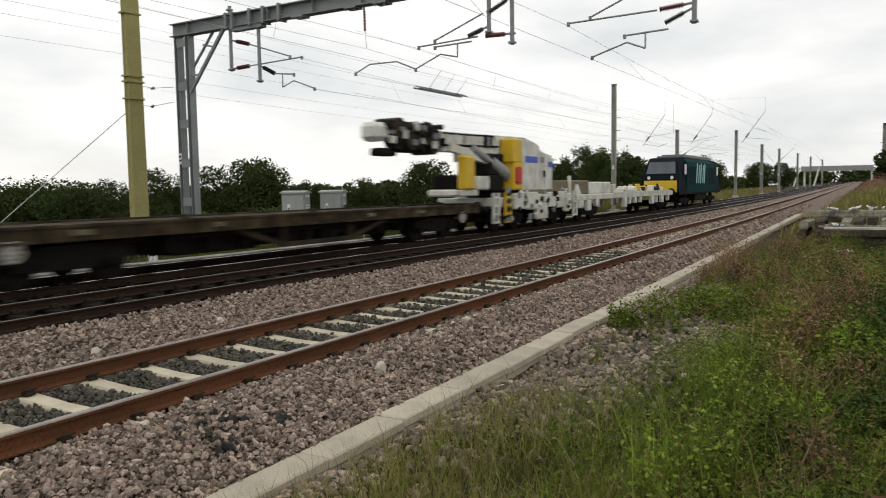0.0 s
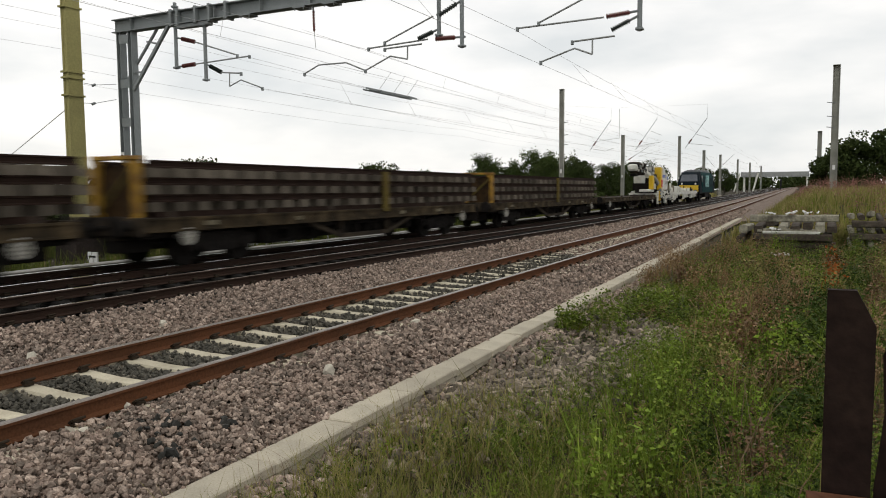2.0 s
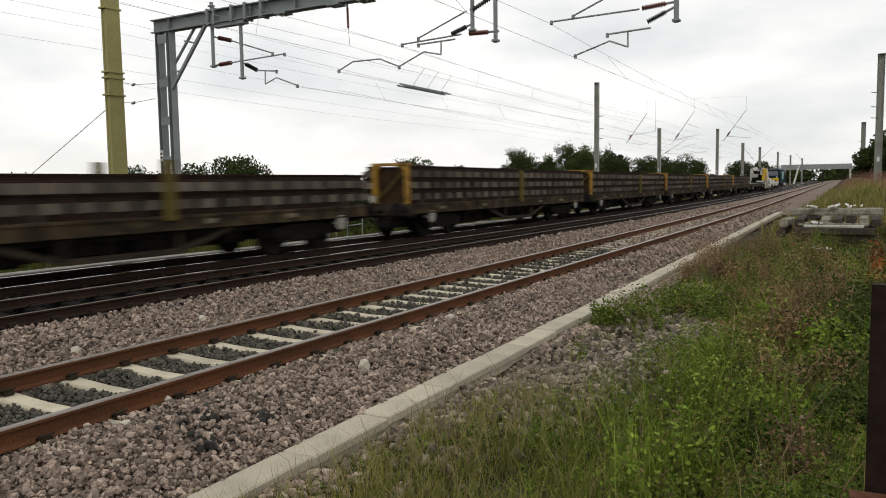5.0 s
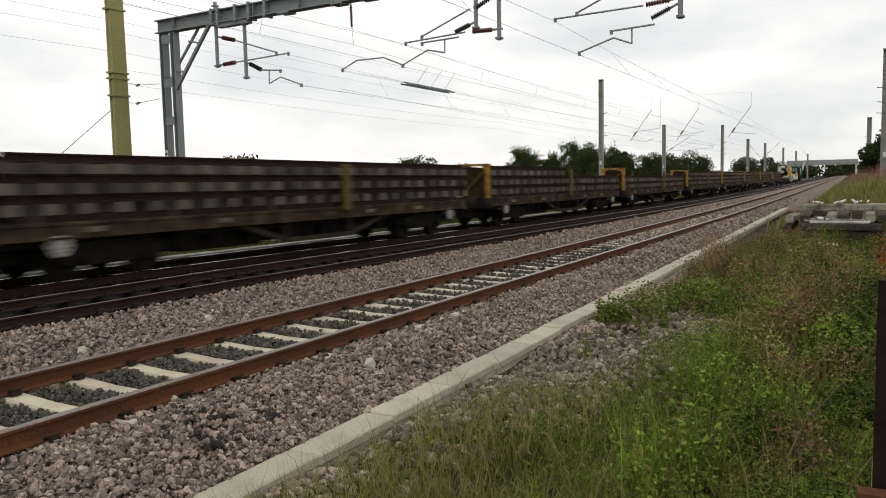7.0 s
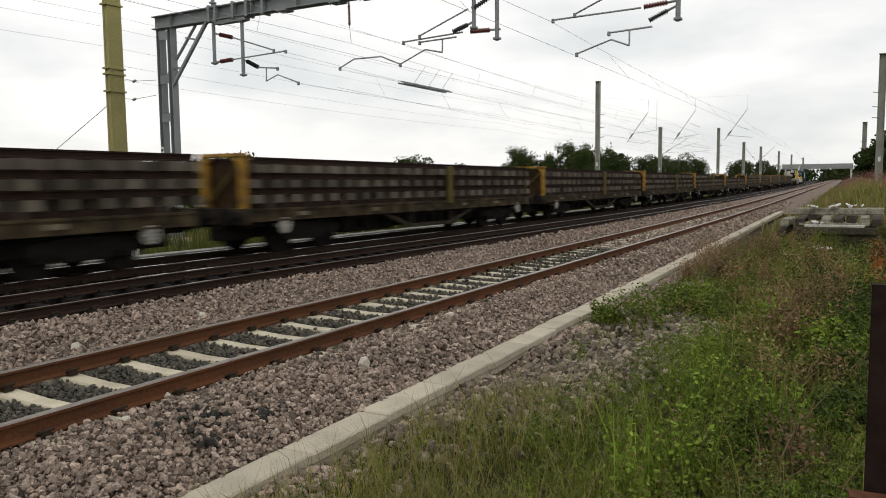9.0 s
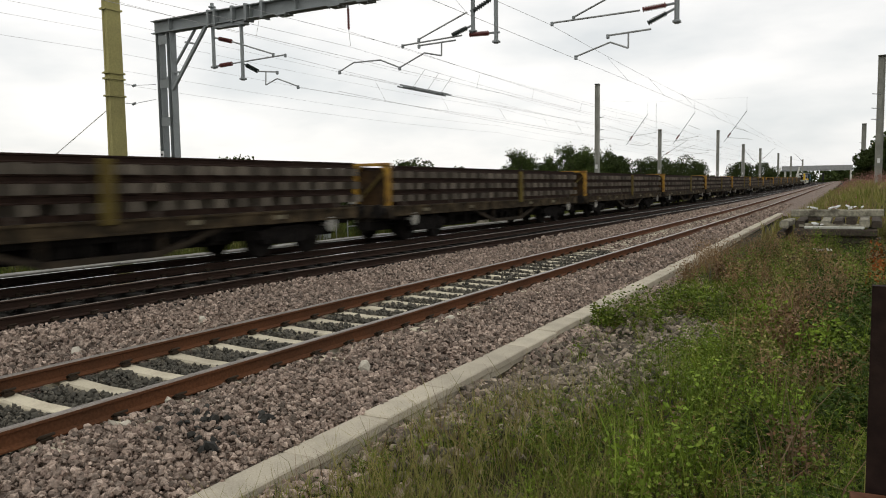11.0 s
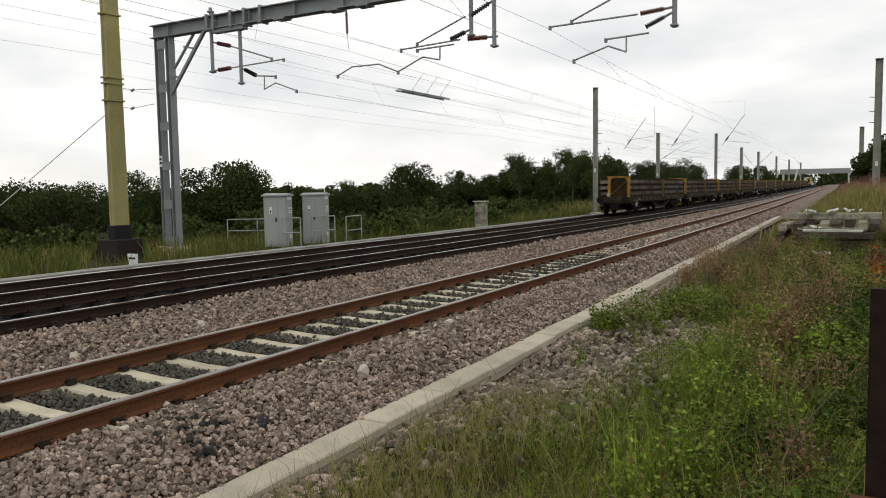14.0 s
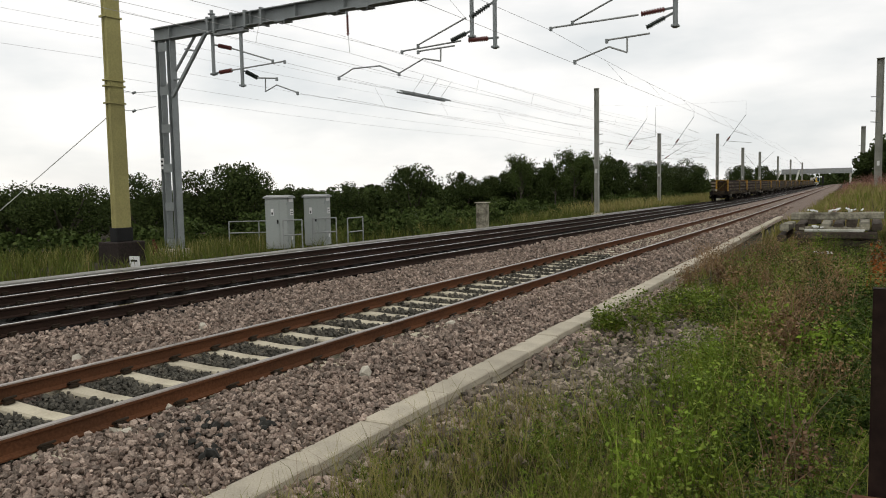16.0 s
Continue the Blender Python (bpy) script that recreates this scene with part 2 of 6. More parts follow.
M["herb_bright"] = leafmat("fresh_green_herb", [(0.105, 0.168, 0.0173), (0.200, 0.273, 0.0315), (0.126, 0.189, 0.0205), (0.294, 0.347, 0.0630)])
M["stem"] = leafmat("reddish_dead_stems", [(0.19, 0.1, 0.045), (0.34, 0.23, 0.12), (0.15, 0.09, 0.04), (0.37, 0.27, 0.165), (0.17, 0.12, 0.05)])
M["dry_herb"] = leafmat("withered_dock", [(0.14, 0.07, 0.033), (0.22, 0.14, 0.08), (0.11, 0.075, 0.04), (0.29, 0.22, 0.15)])
M["fireweed"] = leafmat("seeding_fireweed", [(0.28, 0.115, 0.11), (0.2, 0.14, 0.06), (0.36, 0.17, 0.165), (0.18, 0.13, 0.05)])
M["petal"] = leafmat("white_seedheads", [(0.4, 0.38, 0.31), (0.3, 0.28, 0.22)])
M["orange_leaf"] = leafmat("rust_orange_leaves", [(0.34, 0.11, 0.025), (0.25, 0.08, 0.02)])


# ------------------------------------------------------------ mesh helpers
class Build:
    """Collects boxes, bars and prisms for ONE mesh."""

    def __init__(self):
        self.v, self.f = [], []

    def add(self, verts, faces):
        k = len(self.v)
        self.v += [tuple(p) for p in verts]
        self.f += [tuple(i + k for i in f) for f in faces]
        return self

    def box(self, x0, x1, y0, y1, z0, z1, c=0.0):
        """A box with its long edges chamfered by c."""
        if not c:
            vs = [(x, y, z) for z in (z0, z1) for x, y in ((x0, y0), (x1, y0), (x1, y1), (x0, y1))]
            return self.add(vs, [(3, 2, 1, 0), (4, 5, 6, 7), (0, 1, 5, 4), (1, 2, 6, 5), (2, 3, 7, 6), (3, 0, 4, 7)])
        rings = []
        for z, d in ((z0, c), (z0 + c, 0), (z1 - c, 0), (z1, c)):
            rings.append([(x0 + c, y0 + d, z), (x1 - c, y0 + d, z), (x1 - d, y0 + c, z), (x1 - d, y1 - c, z),
                          (x1 - c, y1 - d, z), (x0 + c, y1 - d, z), (x0 + d, y1 - c, z), (x0 + d, y0 + c, z)])
        return self.rings(rings)

    def rings(self, rings, cap=True):
        n = len(rings[0])
        fs = []
        for k in range(len(rings) - 1):
            fs += [(k * n + i, k * n + (i + 1) % n, (k + 1) * n + (i + 1) % n, (k + 1) * n + i) for i in range(n)]
        if cap:
            fs += [tuple(reversed(range(n))), tuple((len(rings) - 1) * n + i for i in range(n))]
        return self.add([p for r in rings for p in r], fs)

    def tube(self, p, q, r, n=8, r2=None):
        """A round bar from p to q."""
        p, q = Vector(p), Vector(q)
        d = (q - p).normalized()
        a = d.orthogonal().normalized()
        b = d.cross(a)
        return self.rings([[o + (a * math.cos(2 * math.pi * i / n) + b * math.sin(2 * math.pi * i / n)) * rr for i in range(n)]
                           for o, rr in ((p, r), (q, r if r2 is None else r2))])

    def bar(self, p, q, w, h, up=(0, 0, 1)):
        """A rectangular bar from p to q."""
        p, q = Vector(p), Vector(q)
        d = (q - p).normalized()
        side = d.cross(Vector(up))
        side = side.normalized() if side.length > 1e-6 else Vector((1, 0, 0))
        u = side.cross(d)
        return self.rings([[o - side * w / 2 - u * h / 2, o + side * w / 2 - u * h / 2, o + side * w / 2 + u * h / 2, o - side * w / 2 + u * h / 2]
                           for o in (p, q)])

    def prism(self, outline, x0, x1):
        """An outline of (y, z) drawn out along x."""
        return self.rings([[(x0, y, z) for y, z in outline], [(x1, y, z) for y, z in outline]])

    def discs(self, p, q, r, count):
        """An insulator: ribs on a core between p and q."""
        p, q = Vector(p), Vector(q)
        d = (q - p) / count
        u = d.normalized()
        e = u.orthogonal().normalized()
        f = u.cross(e)
        prof = [(0.0, 0.45)]
        for i in range(count):
            prof += [(i + 0.14, 0.45), (i + 0.16, 1.0), (i + 0.7, 0.6), (i + 0.75, 0.45)]
        prof.append((count, 0.45))
        return self.rings([[p + d * t + (e * math.cos(math.pi * k / 4) + f * math.sin(math.pi * k / 4)) * (r * w) for k in range(8)] for t, w in prof])

    def mesh(self, name, material, smooth=False):
        me = bpy.data.meshes.new(name)
        me.from_pydata(self.v, [], self.f)
        me.materials.append(material)
        bm = bmesh.new()
        bm.from_mesh(me)
        bmesh.ops.recalc_face_normals(bm, faces=bm.faces)
        bm.to_mesh(me)
        bm.free()
        if smooth:
            me.shade_smooth()
        return me


def part(name, build, material, parent, label=""):
    """ONE mesh object under a thing or a part."""
    data = build if isinstance(build, bpy.types.Mesh) else build.mesh(name, material)
    ob = new(name, data)
    ob.parent = parent
    return tagged(ob, label) if label else ob


def thing(name, label, category, group="", kind="", at=None):
    ob = new(name)
    ob.empty_display_size = 0.3
    if at is not None:
        ob.matrix_basis = at
    return tagged(ob, label, category, group, kind)


def solid(name, build, material, label, category, group="", kind=""):
    data = build if isinstance(build, bpy.types.Mesh) else build.mesh(name, material)
    return tagged(new(name, data), label, category, group, kind)


def raw_mesh(name, verts, faces, material):
    """A mesh from numpy arrays; faces all of one size."""
    me = bpy.data.meshes.new(name)
    k = faces.shape[1]
    me.vertices.add(len(verts))
    me.vertices.foreach_set("co", np.ascontiguousarray(verts, dtype=np.float32).ravel())
    me.loops.add(faces.size)
    me.loops.foreach_set("vertex_index", np.ascontiguousarray(faces, dtype=np.int32).ravel())
    me.polygons.add(len(faces))
    me.polygons.foreach_set("loop_start", np.arange(0, faces.size, k, dtype=np.int32))
    me.polygons.foreach_set("loop_total", np.full(len(faces), k, dtype=np.int32))
    me.update(calc_edges=True)
    me.shade_flat()
    me.materials.append(material)
    return me


rng = np.random.default_rng(7)

# ------------------------------------------------------------ the line of the railway
T1, T2, T3 = -5.985, -10.71, -13.6        # track centres
GAUGE = 1.505


def shift(y):
    """How far the tracks have swung to the side at y metres along them."""
    y = np.asarray(y, dtype=float)
    return -0.01175 * (np.sqrt((y - 40) ** 2 + 324.0) + (y - 40))


def grade(y):
    """How far the line has climbed at y metres along it."""
    y = np.asarray(y, dtype=float)
    return 0.0011 * (np.sqrt((y - 15) ** 2 + 100.0) + (y - 15))


def dip(y):
    """How far the two far tracks lie below the near one at y metres along them."""
    y = np.asarray(y, dtype=float)
    return 0.44 * np.tanh(0.0125 * np.maximum(0, y - 10))


def level(u, y):
    """Height of the rail tops at the offset u and y metres along."""
    return grade(y) - dip(y) * np.clip((-np.asarray(u, dtype=float) - 7.4) / 2.2, 0, 1)


def kerb_x(y):
    """Middle line of the edging slabs."""
    return -3.41 - 0.0205 * y


def slope(y):
    return (float(shift(y + 0.5)) - float(shift(y - 0.5)))


def ground_z(x, y):
    """Height of the ground sheet; 0 is the top of the rails."""
    x, y = np.asarray(x, dtype=float), np.asarray(y, dtype=float)
    u = x - shift(y)
    z = np.interp(u, [-400, -120, -60, -35, -27, -19, -16.4, -16.0, -15.2, -14.9, -4.6, -3.75, -3.62, -3.4, -2.4, 1, 6, 40, 400],
                  [-6, -5, -3.2, -2.0, -0.9, -0.5, -0.35, -0.3, -0.32, -0.4, -0.4, -0.4, -0.4, -0.36, -0.36, -0.3, -0.2, 0.5, 1.5])
    rise = np.clip((y - 26) / 10, 0, 1) * np.clip((u + 3.0) / 3.5, 0, 1)
    z = z + rise * rise * (3 - 2 * rise) * 1.15
    rough = 0.05 * np.sin(x * 2.1 + y * 0.7) * np.sin(y * 1.7 - x * 0.6) + 0.03 * np.sin(x * 5.3) * np.sin(y * 4.1)
    return z + level(u, y) + rough * ((u > -3.4) | (u < -16.6))


def build_ground():
    xs = np.concatenate([np.linspace(-400, -60, 18), np.linspace(-55, -20, 24), np.arange(-19, -14.6, 0.2), np.arange(-14.5, -4.6, 0.6),
                         np.arange(-4.5, -3.2, 0.1), np.arange(-3.1, 6, 0.3), np.linspace(7, 60, 16), np.linspace(90, 400, 6)])
    ys = np.concatenate([np.linspace(-400, -30, 20), np.arange(-25, 2, 2.0), np.arange(2, 40, 0.5), np.arange(40, 120, 3), np.linspace(125, 900, 40)])
    gx, gy = np.meshgrid(xs, ys)
    px = gx + shift(gy)
    pz = ground_z(px, gy)
    v = np.stack([px.ravel(), gy.ravel(), pz.ravel()], 1)
    n = len(xs)
    a = (np.arange(len(ys) - 1)[:, None] * n + np.arange(n - 1)[None]).ravel()
    f = np.stack([a, a + 1, a + n + 1, a + n], 1)
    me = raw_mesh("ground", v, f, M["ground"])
    me.shade_smooth()
    tagged(new("ground", me), "rough trackside verge of soil, weeds and gravel", "ground", kind="structure")
    # ballast bed, a low sheet over the ground
    us = np.array([-15.3, -14.9, -14.2, -12.9, -12.1, -11.2, -10.2, -9.4, -8.3, -7.4, -6.6, -5.4, -4.6, -4.0, -3.72, -2.7])
    zs = np.array([-0.28, -0.2, -0.2, -0.19, -0.2, -0.2, -0.2, -0.19, -0.2, -0.18, -0.21, -0.21, -0.17, -0.23, -0.25, -0.5]) - 0.045
    yb = np.concatenate([np.linspace(-300, 0, 30), np.arange(1, 60, 1.0), np.arange(60, 430, 5)])
    gu, gy = np.meshgrid(us, yb)
    gu = np.where((gu > -3) & (gy < 45), np.maximum(-3.71, kerb_x(gy) - 0.1 - shift(gy)), gu)
    lift = 0.08 * np.clip((gy - 46) / 14, 0, 1)     # fewer loose stones lie on it further along
    v = np.stack([(gu + shift(gy)).ravel(), gy.ravel(), (np.where((us > -3) & (gy < 45), -0.285, zs) + lift + level(gu, gy)).ravel()], 1)
    n = len(us)
    a = (np.arange(len(yb) - 1)[:, None] * n + np.arange(n - 1)[None]).ravel()
    me = raw_mesh("ballast_bed", v, np.stack([a, a + 1, a + n + 1, a + n], 1), M["ballast_bed"])
    me.materials.append(M["oily_shaded_bed"])
    # oily far tracks and the near bay, shade between stones put into the colour
    for p in me.polygons:
        c = p.center.x - float(shift(p.center.y))
        if c < -9.9 or (-6.6 < c < -5.4 and p.center.y < 20):
            p.material_index = 1
    tagged(new("ballast_bed", me), "pinkish grey crushed granite ballast bed", "ballast", kind="structure")


build_ground()

RAIL = [(-0.07, -0.158), (0.07, -0.158), (0.07, -0.146), (0.012, -0.128), (0.009, -0.045), (0.034, -0.034), (0.035, -0.01),
        (0.028, 0.0), (-0.028, 0.0), (-0.035, -0.01), (-0.034, -0.034), (-0.009, -0.045), (-0.012, -0.128), (-0.07, -0.146)]


def rail_mesh(u, name, side, head):
    """A flat-bottomed rail swept along the line at the offset u; the head's top is worn bright."""
    ys = np.concatenate([np.arange(-280, 0, 20.0), np.arange(0, 130, 5.0), np.arange(130, 431, 20.0)])
    b = Build()
    b.rings([[(u + float(shift(y)) + a, y, z + float(level(u, y))) for a, z in RAIL] for y in ys])
    me = b.mesh(name, side)
    me.materials.append(head)
    for p in me.polygons:
        if p.normal.z > 0.35 and p.center.z - float(level(u, p.center.y)) > -0.02:
            p.material_index = 1
    return me


def sleeper_build():
    b = Build()
    for y0, y1 in ((-1.25, 1.25),):
        ring = lambda x, w, h: [(x, -w, -0.38), (x, w, -0.38), (x, w * 0.8, h - 0.02), (x, w * 0.68, h), (x, -w * 0.68, h), (x, -w * 0.8, h - 0.02)]
        b.rings([ring(-1.25, 0.14, -0.165), ring(-0.85, 0.14, -0.165), ring(-0.55, 0.125, -0.175), ring(-0.2, 0.115, -0.19), ring(0.2, 0.115, -0.19),
                 ring(0.55, 0.125, -0.175), ring(0.85, 0.14, -0.165), ring(1.25, 0.14, -0.165)])
    return b


def clip_build():
    """A spring clip and its shoulder beside a rail foot."""
    b = Build()
    b.box(0.075, 0.125, -0.05, 0.05, -0.165, -0.125, 0.008)
    b.tube((0.06, -0.04, -0.135), (0.12, -0.055, -0.105), 0.011, 6)
    b.tube((0.12, -0.055, -0.105), (0.13, 0.05, -0.1), 0.011, 6)
    b.tube((0.13, 0.05, -0.1), (0.05, 0.03, -0.132), 0.011, 6)
    return b


def build_tracks():
    sl = sleeper_build().mesh("sleeper", M["sleeper"])
    dark_sl = sleeper_build().mesh("sleeper", M["oily_sleeper"])
    cl = clip_build().mesh("rail_clip", M["clip"])
    for u, side, head, lab, y0, y1, sm in (
            (T1, M["rust"], M["railhead_dull"], "rusty-sided railway track on pale concrete sleepers", -12.21, 115.0, sl),
            (T2, M["brown_rust"], M["railhead_dark"], "dark oily railway track with dull worn rail heads", -7.824, 60.0, dark_sl),
            (T3, M["brown_rust"], M["railhead"], "dark railway track that the train runs on", -7.824, 60.0, dark_sl)):
        t = thing("railway_track", lab, "railway track", "parallel tracks", "structure")
        for s in (-1, 1):
            part("rail", rail_mesh(u + s * GAUGE / 2, "rail", side, M["railhead_dark"] if s > 0 and u != T1 else head), None, t, "steel rail with worn top")
        y = y0 + (0.09 if u == T1 else 0.1)
        k = 0
        while y < y1:
            o = part("sleeper", sm, None, t)
            o.location = (u + float(shift(y)), y, float(level(u, y)))
            o.rotation_euler = (0, 0, -math.atan(slope(y)) + random.uniform(-0.01, 0.01))
            if y < (24 if u == T1 else 12):
                for r in (-1, 1):
                    for s in (-1, 1):
                        c = part("rail_clip", cl, None, o)
                        c.location = (r * GAUGE / 2, random.uniform(-0.01, 0.01), 0)
                        c.rotation_euler = (0, 0, 0 if s > 0 else math.pi)
            y += 0.614
            k += 1
    # edge kerb slabs of the walkway
    k = thing("concrete_edging", "pale weathered concrete edging slabs beside the ballast", "kerb", kind="structure")
    b = Build()
    b.box(-0.145, 0.145, -0.4965, 0.4965, -0.085, 0, 0.012)
    b.box(-0.13, 0.13, -0.49, 0.49, -0.3, -0.083)
    slab = b.mesh("slab", M["kerb"])
    for i in range(-12, 46):
        y = 0.5 + i
        o = part("slab", slab, None, k)
        o.location = (kerb_x(y) + random.uniform(-0.008, 0.008), y, -0.22 + float(grade(y)) + random.uniform(-0.007, 0.007))
        o.rotation_euler = (random.uniform(-0.006, 0.006), random.uniform(-0.03, 0.03), 0.0205 + random.uniform(-0.008, 0.008))
    # cable troughing lids beyond the far track
    k = thing("cable_trough", "pale concrete cable trough along the far track", "cable trough", kind="structure")
    b = Build()
    b.box(-0.2, 0.2, -0.49, 0.49, -0.25, 0, 0.015)
    lid = b.mesh("lid", M["trough"])
    for i in range(-14, 70):
        y = 4.5 + i
        o = part("lid", lid, None, k)
        o.location = (-15.95 + float(shift(y)), y, -0.1 + float(level(-16, y)) + random.uniform(-0.008, 0.008))
        o.rotation_euler = (0, 0, -math.atan(slope(y)) + random.uniform(-0.01, 0.01))


build_tracks()

# ------------------------------------------------------------ overhead line equipment
GY = 18.85


def g(x, z, y=GY):
    return (x, y, z)


def build_gantry():
    t = thing("overhead_gantry", "grey galvanised steel portal gantry spanning the tracks", "gantry")
    for x0 in (-22.15, -21.6):
        b = Build()
        for dx in (-0.085, 0.085):
            b.box(x0 + dx - 0.014, x0 + dx + 0.014, GY - 0.13, GY + 0.13, -0.7, 7.15)
        b.box(x0 - 0.071, x0 + 0.071, GY - 0.012, GY + 0.012, -0.7, 7.15)
        part("leg", b, M["galv"], t)
    for z in (-0.2, 1.12, 2.5, 3.9, 5.23, 6.75):
        b = Build()
        b.box(-22.1, -21.65, GY - 0.15, GY - 0.132, z, z + 0.3)
        part("batten_plate", b, M["galv"], t)
    b = Build()   # main beam, an I section with flanges
    b.box(-22.42, 2.5, GY - 0.17, GY + 0.17, 7.58, 7.61)
    b.box(-22.42, 2.5, GY - 0.17, GY + 0.17, 7.16, 7.19)
    b.box(-22.42, 2.5, GY - 0.012, GY + 0.012, 7.19, 7.58)
    part("beam", b, M["galv"], t)
    b = Build()
    b.bar(g(-21.5, 5.15, GY - 0.1), g(-19.75, 7.16, GY - 0.1), 0.1, 0.1)
    part("knee_brace", b, M["galv"], t)
    b = Build()
    b.bar(g(-22.1, 5.45, GY + 0.1), g(-20.5, 7.16, GY + 0.1), 0.07, 0.07)
    part("knee_brace", b, M["galv"], t)
    for p, q in (((-21.25, 5.75), (-21.75, 5.75)), ((-20.45, 6.65), (-20.9, 6.75))):
        b = Build()
        b.bar(g(p[0], p[1]), g(q[0], q[1]), 0.06, 0.06)
        part("lacing_bar", b, M["galv"], t)
    b = Build()
    b.box(-22.24, -22.08, GY - 0.146, GY - 0.133, 2.62, 3.02)
    part("number_plate", b, M["white"], t, "small white plate with dark bars")
    for z in (2.72, 2.86):
        b = Build()
        b.box(-22.21, -22.11, GY - 0.154, GY - 0.148, z, z + 0.07)
        part("bar_marking", b, M["black"], t)
    for x in (-22.15, -21.6):
        b = Build()
        b.box(x - 0.26, x + 0.26, GY - 0.3, GY + 0.3, -1.0, -0.25, 0.02)
        part("footing", b, M["kerb"], t, "concrete footing")
    # right-hand leg out of the view
    b = Build()
    b.box(2.1, 2.4, GY - 0.15, GY + 0.15, -0.6, 7.16)
    part("leg", b, M["galv"], t)
    # splice plates and brackets under the beam
    for x in (-16.4, -14.3, -13.2, -11.2, -8.2, -6.0):
        b = Build()
        b.box(x - 0.22, x + 0.22, GY - 0.2, GY + 0.2, 7.11, 7.157)
        for d in (-0.16, 0.16):
            b.tube((x + d, GY - 0.15, 7.05), (x + d, GY - 0.15, 7.22), 0.02, 6)
        part("splice_plate", b, M["galv"], t, "bolted grey splice plate")
    for x in np.arange(-21.5, -4, 1.9):
        b = Build()
        b.box(x - 0.01, x + 0.01, GY - 0.16, GY - 0.014, 7.192, 7.578)
        part("web_stiffener", b, M["galv"], t)
    # clamps on the beam
    for x in (-19.6, -19.3, -18.5, -17.9, -17.2):
        b = Build()
        b.box(x - 0.05, x + 0.05, GY - 0.2, GY + 0.2, 7.1, 7.66, 0.01)
        part("clamp", b, M["galv"], t)
    b = Build()
    b.box(-19.4, -18.0, GY - 0.12, GY + 0.12, 7.02, 7.14)
    part("bracket_plate", b, M["galv"], t)
    return t


def drop_tube(x, z0, z1):
    t = thing("drop_tube", "grey steel drop tube hanging from the gantry beam", "drop tube", "drop tubes")
    b = Build()
    b.tube(g(x, z0), g(x, z1), 0.06, 10)
    part("tube", b, M["galv"], t)
    b = Build()
    b.box(x - 0.09, x + 0.09, GY - 0.09, GY + 0.09, z1 - 0.16, z1 - 0.1, 0.01)
    part("collar", b, M["galv"], t)
    b = Build()
    b.box(x - 0.09, x + 0.09, GY - 0.09, GY + 0.09, z0 + 0.02, z0 + 0.08, 0.01)
    part("collar", b, M["galv"], t)
    return t


def strut(name, label, pts, ins, r=0.024, dark=False):
    """A tubular strut through pts with an insulator between the two points of ins."""
    t = thing(name, label, "registration arm", "overhead arms")
    for p, q in zip(pts, pts[1:]):
        b = Build()
        b.tube(g(*p), g(*q), r, 8)
        part("tube", b, M["galv_light"], t)
    if ins:
        b = Build()
        b.discs(g(*ins[0]), g(*ins[1]), 0.075, 9)
        part("insulator", b, M["dark_insulator"] if dark else M["porcelain"], t, "ribbed dark green insulator" if dark else "ribbed brown porcelain insulator")
        b = Build()
        b.tube(g(*ins[1]), g(ins[1][0] * 1.5 - ins[0][0] * 0.5, ins[1][1] * 1.5 - ins[0][1] * 0.5), 0.03, 6)
        part("end_fitting", b, M["galv"], t)
    b = Build()
    x, z = pts[-1]
    b.box(x - 0.035, x + 0.035, GY - 0.035, GY + 0.035, z - 0.08, z + 0.03, 0.008)
    part("wire_clamp", b, M["galv"], t)
    return t


